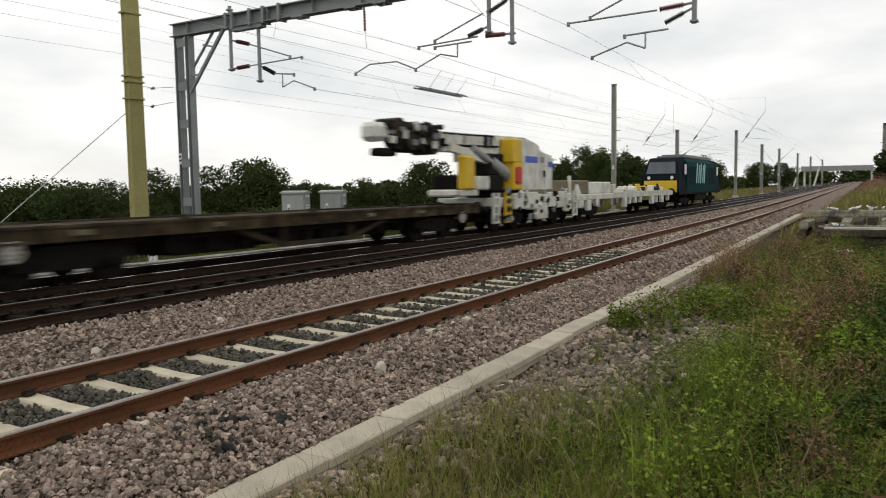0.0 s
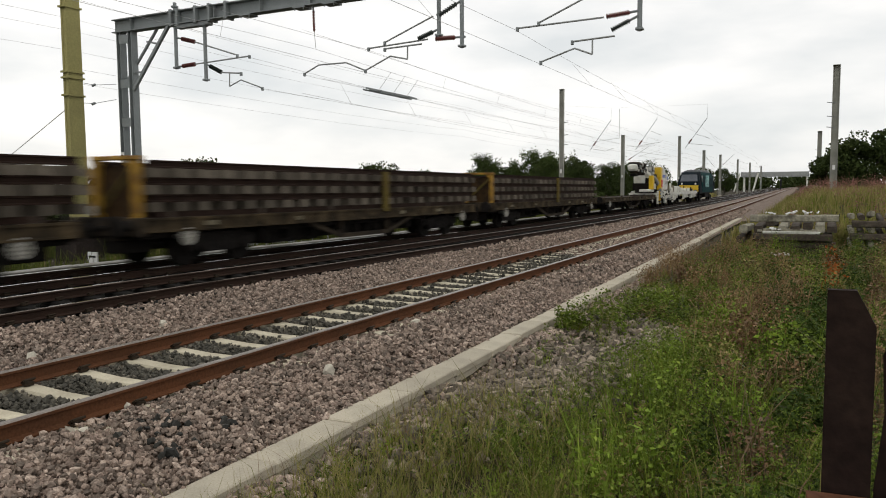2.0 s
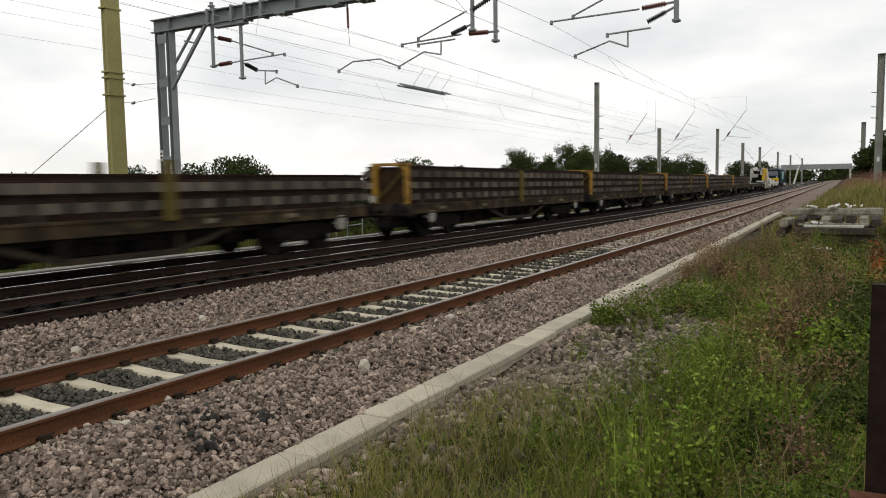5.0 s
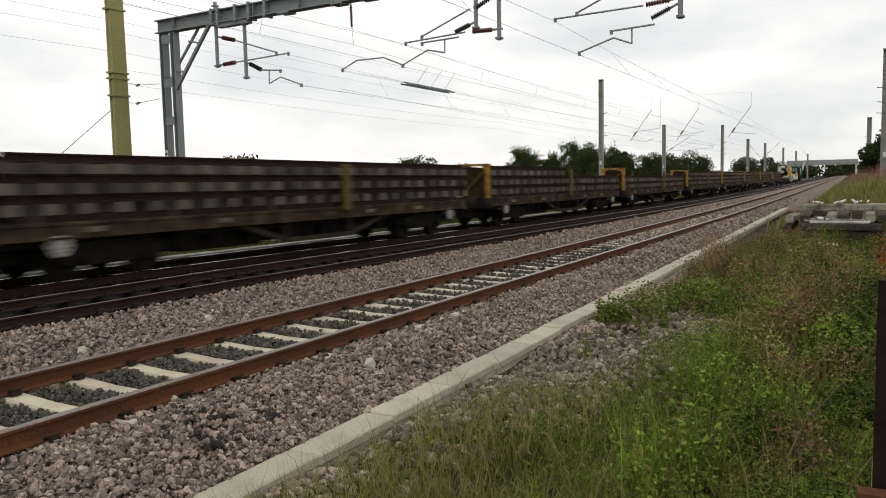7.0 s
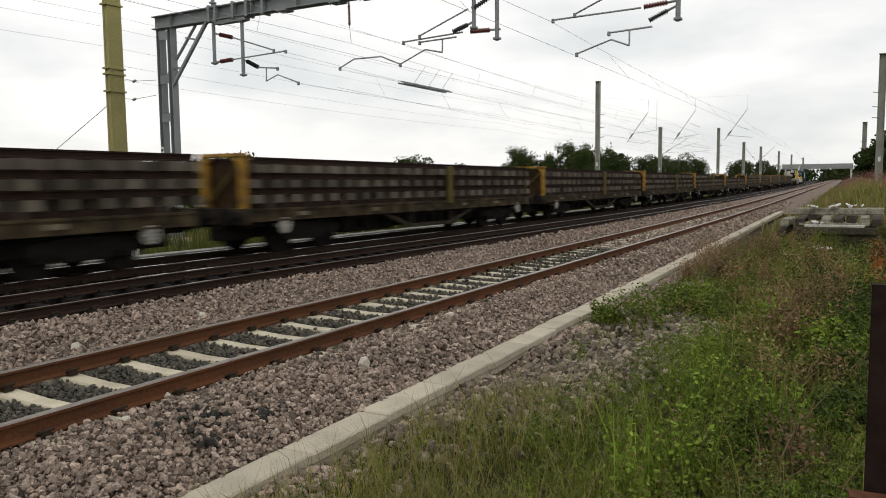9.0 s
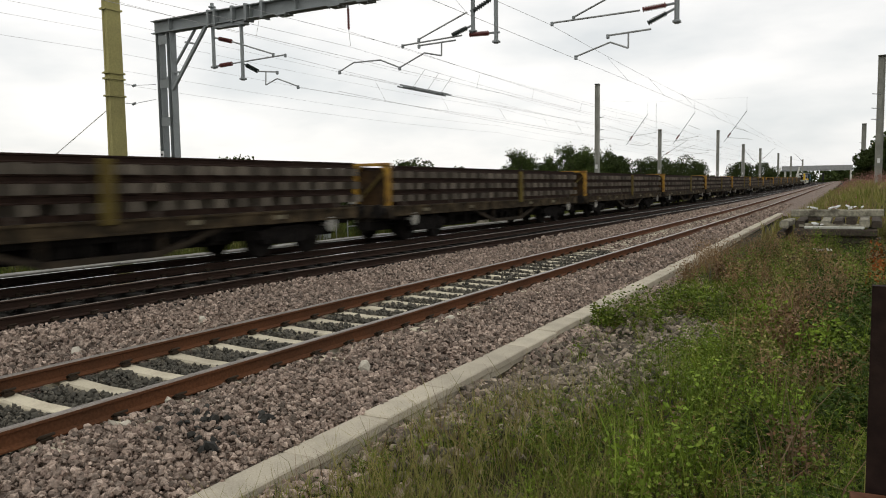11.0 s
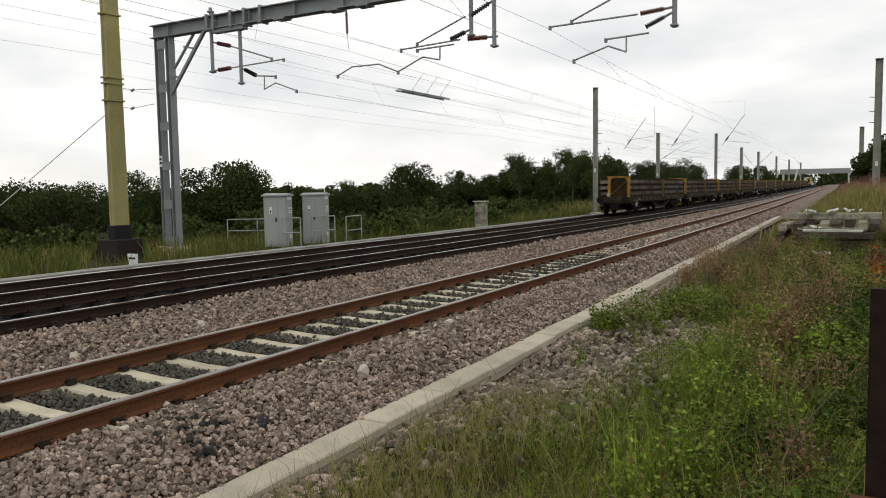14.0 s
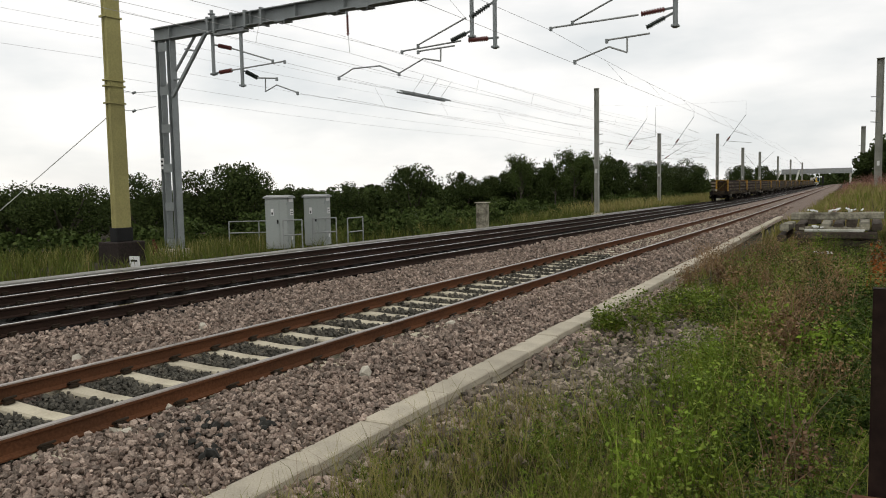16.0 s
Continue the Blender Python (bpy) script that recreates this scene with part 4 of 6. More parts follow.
def bogie(parent, y, r=0.42, wb=1.8, side=0.98):
    b = Build()
    for s in (-1, 1):
        out = [(y - wb / 2 - 0.35, 0.42), (y - wb / 2 - 0.35, 0.62), (y - 0.45, 0.72), (y + 0.45, 0.72), (y + wb / 2 + 0.35, 0.62), (y + wb / 2 + 0.35, 0.42),
               (y + wb / 2 - 0.2, 0.45), (y + 0.5, 0.28), (y - 0.5, 0.28), (y - wb / 2 + 0.2, 0.45)]
        b.prism(out, s * side - 0.06, s * side + 0.06)
        for k in (-0.25, 0, 0.25):
            b.tube((s * side, y + k, 0.3), (s * side, y + k, 0.62), 0.09, 8)
    b.box(-side, side, y - 0.25, y + 0.25, 0.45, 0.7)
    bo = part("bogie", b, M["under"], parent, "black bogie frame with springs")
    for yy in (y - wb / 2, y + wb / 2):
        b = Build()
        for s in (-1, 1):
            b.tube((s * 0.69, yy, r), (s * 0.82, yy, r), r, 24)
            b.tube((s * 0.65, yy, r), (s * 0.69, yy, r), r + 0.03, 24)
        b.tube((-1.0, yy, r), (1.0, yy, r), 0.08, 10)
        part("wheelset", b, M["under"], bo)
        for s in (-1, 1):
            b = Build()
            b.box(s * side - 0.1, s * side + 0.1, yy - 0.14, yy + 0.14, r - 0.14, r + 0.16, 0.03)
            part("axlebox", b, M["under"], bo)
    return bo


def hand_wheel(parent, x, y, z=0.68):
    """A white-painted brake handwheel on its shaft."""
    b = Build()
    n, R0 = 20, 0.17
    s = 1 if x > 0 else -1
    for i in range(n):
        a0, a1 = 2 * math.pi * i / n, 2 * math.pi * (i + 1) / n
        b.tube((x, y + R0 * math.cos(a0), z + R0 * math.sin(a0)), (x, y + R0 * math.cos(a1), z + R0 * math.sin(a1)), 0.03, 5)
    for i in range(4):
        a0 = math.pi * i / 4
        b.bar((x, y - R0 * math.cos(a0), z - R0 * math.sin(a0)), (x, y + R0 * math.cos(a0), z + R0 * math.sin(a0)), 0.05, 0.05, (1, 0, 0))
    b.tube((x - s * 0.3, y, z), (x, y, z), 0.05, 8)
    b.tube((x - s * 0.02, y, z), (x, y, z), 0.1, 12)
    part("brake_handwheel", b, M["handwheel"], parent, "white-painted brake handwheel")


def wagon(loaded, post=0.3, L=8.15):
    """A bogie track-carrying wagon; its middle is the origin, its tail towards -y."""
    lab = "grimy flat bogie wagon with a yellow end frame carrying track panels" if loaded else "grimy empty flat bogie wagon"
    t = thing("flat_wagon", lab, "railway wagon", "wagons of the engineering train")
    X0, X1 = -0.8, 1.28
    for x in (X0, X1):
        b = Build()
        b.box(x - 0.05, x + 0.03, -L, L, 0.83, 1.06)
        b.box(x - 0.07, x + 0.06, -L, L, 1.05, 1.1)
        b.box(x - 0.07, x + 0.06, -L, L, 0.8, 0.84)
        for y in np.linspace(-L + 0.5, L - 0.5, 16):
            b.box(x - 0.06, x + 0.05, y - 0.03, y + 0.03, 0.8, 1.05)
        part("solebar", b, M["wag_sole"], t, "worn yellowish steel side member")
    b = Build()
    b.box(X0, X1 - 0.05, -L, L, 0.98, 1.06)
    for y in np.linspace(-L + 0.4, L - 0.4, 12):
        b.box(X0, X1 - 0.05, y - 0.06, y + 0.06, 0.78, 0.98)
    b.box(-0.1, 0.5, -L, L, 0.62, 0.98)
    part("deck", b, M["wag_frame"], t)
    # girders and cross pieces added to keep the space below the deck dark
    b = Build()
    for y0, y1 in ((-4.3, 4.3), (-L, -L + 0.95), (L - 0.95, L)):
        b.box(-0.1, 0.5, y0, y1, 0.34, 0.63, 0.03)
        b.box(X0 + 0.1, X1 - 0.25, y0, y1, 0.66, 0.79)
    for y in np.linspace(-4.2, 4.2, 9):
        b.box(X0 + 0.1, X1 - 0.2, y - 0.05, y + 0.05, 0.42, 0.8)
    for y0, y1, z in ((-3.9, -1.4, 0.3), (0.9, 2.2, 0.33), (2.6, 4.0, 0.45)):      # unseen boxes, added to fill the dark underside
        b.box(-0.35, 0.75, y0, y1, z, 0.7, 0.04)
    part("underframe", b, M["under"], t, "black underframe girders and boxes added to darken the underside")
    for x in (X0 + 0.1, X1 - 0.12):
        b = Build()
        for p, q in (((-2.7, 0.85), (-1.0, 0.36)), ((-1.0, 0.36), (1.6, 0.36)), ((1.6, 0.36), (3.4, 0.85))):
            b.bar((x, *p), (x, *q), 0.1, 0.12)
        for y in (-1.0, 1.6):
            b.bar((x, y, 0.36), (x, y, 0.85), 0.1, 0.1)
        part("truss_rod", b, M["wag_frame"], t)
    b = Build()
    b.box(-0.5, 0.9, -0.6, 0.4, 0.4, 0.8, 0.03)
    part("brake_gear", b, M["under"], t)
    for x in (0.0, 0.8):
        b = Build()
        b.tube((x, 0.7, 0.55), (x, 1.4, 0.55), 0.18, 12)
        part("air_tank", b, M["under"], t)
    for y in (-L + 2.4, L - 2.4):
        bogie(t, y)
    for s in (-1, 1):
        b = Build()
        b.box(X0, X1, s * (L + 0.02) - 0.08, s * (L + 0.02) + 0.08, 0.72, 1.12, 0.02)
        part("headstock", b, M["wag_frame"], t)
        for x in (-0.55, 1.0):
            b = Build()
            b.tube((x, s * L, 0.95), (x, s * (L + 0.42), 0.95), 0.11, 12)
            b.tube((x, s * (L + 0.42), 0.95), (x, s * (L + 0.5), 0.95), 0.21, 16)
            part("buffer", b, M["under"], t)
        b = Build()
        b.tube((0.2, s * L, 0.9), (0.2, s * (L + 0.5), 0.85), 0.06, 8)
        part("coupling", b, M["under"], t)
        b = Build()
        b.tube((0.5, s * (L + 0.1), 0.9), (0.5, s * (L + 0.25), 0.6), 0.035, 6)
        b.tube((0.5, s * (L + 0.25), 0.6), (0.5, s * (L + 0.3), 0.3), 0.035, 6)
        part("brake_hose", b, M["under"], t)
        for x in (-0.86, 1.3):
            hand_wheel(t, x, s * (L - 1.15))
    if loaded:
        y = -(L + 0.02)
        b = Build()
        for x in (-0.1, 1.1):
            b.box(x - 0.07, x + 0.08, y - 0.07, y + 0.07, 1.1, 2.34, 0.012)
        b.box(-0.2, 1.2, y - 0.1, y + 0.1, 2.3, 2.39, 0.015)
        for x, e in ((-0.1, 1), (1.1, -1)):      # rounded gusset corners
            b.bar((x, y, 2.12), (x + 0.2 * e, y, 2.32), 0.12, 0.1)
        part("end_frame", b, M["yellow"], t, "yellow end frame")
        b = Build()
        b.bar((-0.06, y, 1.2), (1.1, y, 2.22), 0.05, 0.05)
        part("end_brace", b, M["dull_yellow"], t, "dirty yellow diagonal brace")
        b = Build()
        for k, (x0, x1) in enumerate(((-0.17, 0.2), (0.2, 0.6), (0.6, 1.02))):
            b.box(x0 + 0.01, x1, y + 0.08 + 0.01 * (k % 2), y + 0.12 + 0.01 * (k % 2), 1.12, 2.22 - 0.05 * (k % 2))
        part("end_board", b, M["end_board"], t, "rust-stained dark end board")
        b = Build()
        b.box(-0.2, -0.02, y - 0.16, y - 0.11, 1.16, 1.36)
        part("tail_board", b, M["handwheel"], t, "small pale board")
        for x in (X0 - 0.06, X1 + 0.05):
            b = Build()
            b.box(x - 0.045, x + 0.045, post - 0.13, post + 0.13, 1.0, 2.24, 0.012)
            part("side_post", b, M["dull_yellow"], t, "dirty yellow side stanchion")
    else:
        for x in (X0, X1):
            for y in (-4, 0, 4):
                b = Build()
                b.box(x - 0.05, x + 0.05, y - 0.1, y + 0.1, 1.1, 1.2, 0.01)
                part("stanchion_socket", b, M["wag_frame"], t)
    for y, w in ((-6.3, 0.25), (-3.1, 0.15), (2.4, 0.2), (5.0, 0.25)):
        b = Build()
        b.box(X1 + 0.032, X1 + 0.045, y - w * 0.7, y + w * 0.7, 0.9, 1.0)
        part("data_panel", b, M["wag_pale"], t, "small grimy pale data panel")
    return t


def track_load(panels=3, short=False):
    """Stacked panels of used track: sleepers with two rails each."""
    t = thing("track_panel_stack", ("two" if panels == 2 else "three") + (" unevenly" if short else "") + " stacked track panels of grey concrete sleepers and rusty rails", "track panels", "loads of track panels")
    b = Build()
    b.rings([[(x, -0.13, 0), (x, 0.13, 0), (x, 0.105, 0.195), (x, -0.105, 0.195)] for x in (-0.74, 1.2)])
    sm = b.mesh("sleeper", M["used_sleeper"])
    rail_ends = {}
    for end in (8.3, 0.4):
        b = Build()
        b.rings([[(0.06, y, 0.0), (0.06, y, 0.02), (0.012, y, 0.04), (0.012, y, 0.12), (0.035, y, 0.13), (0.035, y, 0.165),
                  (-0.035, y, 0.165), (-0.035, y, 0.13), (-0.012, y, 0.12), (-0.012, y, 0.04), (-0.06, y, 0.02), (-0.06, y, 0)] for y in (-7.98, end)])
        rail_ends[end] = b.mesh("rail", M["used_rail"])
    b = Build()
    b.box(-0.72, 1.15, -0.06, 0.06, 1.1, 1.23)
    bear = b.mesh("bearer", M["dark_timber"])
    for y in np.arange(-7.3, 7.5, 2.95):
        o = part("bearer", bear, None, t)
        o.location = (0, y, 0)
    b = Build()
    b.box(-0.07, 0.07, -7.8, 7.7, 1.104, 1.226)
    runner_beam = b.mesh("long_bearer", M["used_rail"])
    for x in (-0.6, 1.05):
        o = part("long_bearer", runner_beam, None, t)
        o.location = (x, 0, 0)
    for k in range(panels):
        z = 1.23 + k * 0.362
        for s in (-1, 1):
            o = part("rail", rail_ends[0.4 if short and k == 2 else 8.3], None, t)
            o.location = (0.23 + s * 0.82, 0.05 + random.uniform(-0.08, 0.08), z + 0.195)
        off = random.uniform(-0.2, 0.2)
        for i in range(11 if short and k == 2 else 23):
            o = part("sleeper", sm, None, t)
            o.location = (random.uniform(-0.04, 0.04), -7.8 + 0.733 * i + off * 0.5 + random.uniform(-0.03, 0.03), z)
            o.rotation_euler = (0, 0, random.uniform(-0.015, 0.015))
    return t


def crane():
    """White and yellow rail crane with its jib laid towards the tail."""
    t = thing("rail_crane", "white and yellow rail-mounted crane with a long telescopic jib", "railway crane")
    Wh, Ye, Bl = M["crane_white"], M["crane_yellow"], M["under"]
    b = Build()
    b.box(-1.2, 1.2, -2.7, 4.9, 0.9, 1.2, 0.03)
    part("chassis", b, Wh, t)
    for y, w, z0, z1, m in ((-0.6, 0.5, 0.75, 1.35, Wh), (0.6, 0.45, 0.7, 1.38, Wh), (1.55, 0.55, 0.28, 1.3, Wh), (2.6, 0.4, 0.75, 1.36, Wh), (3.6, 0.45, 0.7, 1.38, Wh), (4.5, 0.35, 0.5, 1.3, Wh)):
        for x in (-1.34, 1.15):
            b = Build()
            b.box(x, x + 0.19, y - w, y + w, z0, z1, 0.04)
            part("outrigger_box", b, m, t)
    for i in range(46):      # pipes, valves and handles along the side
        b = Build()
        y, z = random.uniform(-2.6, 4.9), random.uniform(0.4, 1.42)
        if i % 2:
            b.tube((1.3, y, z), (1.38, y + random.uniform(-0.1, 0.1), z + random.uniform(-0.1, 0.2)), random.uniform(0.04, 0.1), 8)
        else:
            b.box(1.33, 1.4, y - random.uniform(0.05, 0.16), y + 0.1, z - 0.1, z + random.uniform(0.0, 0.14), 0.015)
        part("side_fitting", b, (Wh, Bl, M["galv"])[i % 3], t)
    for y, m in ((-2.75, Wh), (-1.75, Ye), (5.3, Wh)):
        b = Build()
        for d in (-0.2, 0.2):
            b.box(1.27, 1.36, y + d - 0.05, y + d + 0.05, 0.28, 1.38)
        for z in (0.3, 0.6, 0.9, 1.2):
            b.box(1.28, 1.35, y - 0.2, y + 0.2, z, z + 0.06)
        part("step_ladder", b, m, t)
    b = Build()
    for k in range(4):
        b.box(1.365, 1.375, -1.95, -1.55, 0.45 + k * 0.28, 0.57 + k * 0.28)
    part("hazard_stripe", b, M["black"], t)
    b = Build()
    b.box(0.2, 1.2, -5.3, -3.9, 1.3, 1.5, 0.03)
    part("platform", b, Wh, t)
    b = Build()
    b.box(0.5, 1.2, -6.2, -5.4, 1.3, 1.52, 0.05)
    part("hose_reel", b, Wh, t)
    b = Build()
    b.tube((0, -0.3, 1.2), (0, -0.3, 1.5), 1.1, 24)
    part("slew_ring", b, Bl, t)
    b = Build()     # counterweight house with a sloping louvred top
    b.prism([(-0.3, 1.47), (2.8, 1.47), (2.8, 2.6), (2.55, 2.82), (1.5, 2.92), (1.2, 3.2), (0.2, 3.34), (-0.3, 3.34)], -1.25, 1.25)
    part("engine_house", b, Wh, t)
    for i in range(6):
        b = Build()
        y = 0.35 + i * 0.26
        z = 3.33 - i * 0.05
        b.box(-1.1, 1.1, y, y + 0.08, z, z + 0.07)
        part("louvre", b, M["galv"], t)
    b = Build()
    b.box(1.252, 1.265, 0.0, 1.2, 2.48, 2.72)
    part("blue_panel", b, M["crane_blue"], t, "blue painted panel")
    b = Build()
    b.box(1.252, 1.263, 2.3, 2.75, 2.34, 2.56)
    part("blue_panel", b, M["crane_blue"], t)
    for y in (0.95, 1.9):
        b = Build()
        b.box(1.252, 1.258, y, y + 0.03, 1.52, 2.45)
        part("door_seam", b, M["galv"], t)
    b = Build()
    b.box(1.252, 1.262, 1.5, 1.9, 2.5, 2.72)
    part("vent", b, M["galv"], t)
    b = Build()
    b.box(1.252, 1.265, 1.75, 2.0, 1.95, 2.2, 0.005)
    part("filler_cap", b, Bl, t)
    b = Build()
    b.box(1.252, 1.262, 2.74, 2.78, 1.5, 2.6)
    part("door_seam", b, M["galv"], t)
    b = Build()
    b.box(0.75, 1.32, -1.25, -0.45, 2.45, 3.32, 0.05)
    part("jib_bracket", b, Ye, t, "yellow steel bracket")
    b = Build()
    b.box(0.75, 1.3, -1.15, -0.35, 1.47, 2.6, 0.05)
    part("upright", b, Ye, t, "yellow steel upright")
    b = Build()
    b.box(1.31, 1.36, -1.05, -0.55, 1.7, 2.3, 0.05)
    part("red_panel", b, M["crane_red"], t, "red panel")
    b = Build()
    b.box(0.95, 1.3, -5.0, -4.3, 1.5, 2.6, 0.06)
    part("cab_post", b, Ye, t, "yellow steel upright")
    b = Build()
    b.box(-0.6, 1.0, -4.0, -1.4, 1.45, 2.0, 0.05)
    part("winch", b, Bl, t)
    b = Build()
    b.box(0.9, 1.2, -4.0, -3.0, 1.5, 1.95, 0.04)
    part("winch_guard", b, Wh, t)
    b = Build()      # jib, telescoping boxes
    b.bar((0.4, 1.0, 3.16), (0.4, -5.6, 3.04), 0.66, 0.62)
    part("jib_base", b, Wh, t)
    b = Build()
    b.bar((0.4, -2.2, 3.28), (0.4, -5.9, 3.22), 0.7, 0.2)
    part("jib_extension", b, Wh, t)
    b = Build()
    b.box(0.72, 0.77, -2.6, -1.9, 3.0, 3.4, 0.01)
    part("jib_panel", b, M["black"], t)
    b = Build()
    for p, q, w in (((0.4, -5.9, 3.3), (0.4, -8.5, 3.3), 0.7), ((0.4, -5.8, 2.88), (0.4, -7.6, 2.85), 0.55)):
        b.bar(p, q, w, 0.42)
    part("jib_head", b, Bl, t, "black sheave head")
    for y, z, r in ((-6.5, 3.2, 0.36), (-7.5, 3.1, 0.42), (-8.2, 3.3, 0.3), (-6.2, 2.85, 0.25)):
        b = Build()
        b.tube((-0.02, y, z), (0.82, y, z), r, 16)
        part("sheave", b, M["wag_frame"], t)
    b = Build()
    b.box(0.1, 0.8, -9.35, -8.75, 2.9, 3.42, 0.12)
    part("head_guard", b, Wh, t)
    for i in range(26):      # sheave cheeks, pins, hoses and brackets round the jib head
        b = Build()
        y, z = -8.8 + i * 0.12 + random.uniform(-0.1, 0.1), random.uniform(2.75, 3.5)
        if i % 3:
            b.box(0.74, random.uniform(0.8, 0.95), y - random.uniform(0.05, 0.22), y + 0.12, z - 0.1, z + random.uniform(0.02, 0.16), 0.02)
        else:
            b.tube((0.72, y, z), (0.92, y, z), random.uniform(0.07, 0.17), 10)
        part("head_fitting", b, (Bl, M["galv"], Wh, Bl, M["wag_frame"])[i % 5], t)
    for i in range(7):       # hose loops and brackets along the jib
        b = Build()
        y = -5.4 + i * 0.62
        b.box(0.7, 0.78, y, y + 0.16, 2.86 + 0.04 * (i % 3), 3.36, 0.012)
        part("jib_bracket_plate", b, (Wh, Wh, M["galv_light"])[i % 3], t)
    b = Build()
    b.tube((0.75, -5.6, 2.92), (0.75, -1.4, 3.02), 0.045, 6)
    b.tube((0.76, -5.6, 3.3), (0.76, -1.8, 3.36), 0.03, 6)
    part("hydraulic_hose", b, Bl, t)
    b = Build()
    b.box(0.2, 0.7, -9.0, -8.2, 2.5, 2.72, 0.06)
    part("hook_block", b, Bl, t)
    b = Build()
    b.tube((0.95, -0.9, 1.95), (0.8, -3.6, 2.9), 0.15, 12)
    part("ram_rod", b, M["galv_light"], t)
    b = Build()
    b.tube((0.95, -0.9, 1.95), (0.86, -2.3, 2.45), 0.24, 12)
    part("lift_ram", b, M["galv_light"], t, "grey hydraulic ram")
    b = Build()
    b.bar((0.75, -4.6, 2.55), (0.6, -1.4, 2.75), 0.3, 0.3)
    part("jib_rest", b, Wh, t)
    b = Build()
    b.bar((0.72, -5.2, 2.9), (0.8, -1.5, 2.35), 0.2, 0.26)
    part("luffing_strut", b, Wh, t, "white steel strut under the jib")
    b = Build()
    b.box(0.2, 1.0, -2.6, -1.4, 2.0, 2.75, 0.05)
    part("slew_housing", b, Bl, t)
    for y in (-1.0, 3.2):
        bogie(t, y, 0.42, 1.7)
    return t


def runner():
    """White match wagon with crane gear on its deck."""
    t = thing("match_wagon", "white flat match wagon carrying crane gear", "railway wagon")
    Wh, Bl = M["crane_white"], M["under"]
    b = Build()
    b.box(-1.25, 1.25, -9.6, 9.5, 1.0, 1.28, 0.03)
    part("deck", b, Wh, t)
    for y0, y1, h, m in ((-7.1, -3.7, 1.87, Wh), (-10.2, -7.2, 1.95, M["wag_pale"])):
        b = Build()
        b.box(-1.1, 1.1, y0, y1, 1.28, h, 0.05)
        part("equipment_box", b, m, t)
    b = Build()
    b.tube((1.15, -10.0, 1.1), (1.15, -10.0, 2.15), 0.09)
    part("post", b, Wh, t)
    b = Build()
    b.rings([[(1.0, -9.4, 1.2), (1.25, -9.4, 1.2), (1.25, -8.6, 1.2), (1.0, -8.6, 1.2)], [(1.1, -9.05, 1.75), (1.2, -9.05, 1.75), (1.2, -8.95, 1.75), (1.1, -8.95, 1.75)]])
    part("marker_cone", b, Wh, t)
    for i in range(26):      # hooks, shackles and small gear on the deck
        b = Build()
        y = -3.3 + i * 0.46
        x = random.uniform(0.5, 1.0)
        h = random.uniform(0.15, 0.5)
        k = i % 4
        if k == 0:
            b.box(x - 0.25, x + 0.2, y - 0.16, y + 0.2, 1.28, 1.28 + h, 0.03)
        elif k == 1:
            b.tube((x - 0.3, y, 1.45), (x + 0.2, y, 1.45), random.uniform(0.12, 0.2), 12)
        elif k == 2:
            b.bar((x, y - 0.2, 1.3), (x, y + 0.2, 1.35 + h), 0.1, 0.1)
        else:
            b.bar((x, y + 0.2, 1.3), (x, y - 0.2, 1.35 + h), 0.1, 0.1)
        part("crane_gear", b, (Wh, M["wag_frame"], M["crane_yellow"], Bl, Wh)[i % 5], t)
    b = Build()
    b.box(1.2, 1.27, -3.5, 8.9, 1.26, 1.34)
    part("side_rail", b, Wh, t)
    for y in (-8.7, -7.6, -6.4, -1.6, -0.7, 0.4, 1.5, 4.2, 5.2, 6.6, 8.2):
        for x in (-1.3, 1.1):
            b = Build()
            w = random.uniform(0.12, 0.32)
            b.box(x, x + 0.2, y - w, y + w, random.uniform(0.35, 0.7), 1.0, 0.03)
            part("leg_box", b, Wh, t)
    for y in (-6.9, 6.9):
        bogie(t, y)
    return t


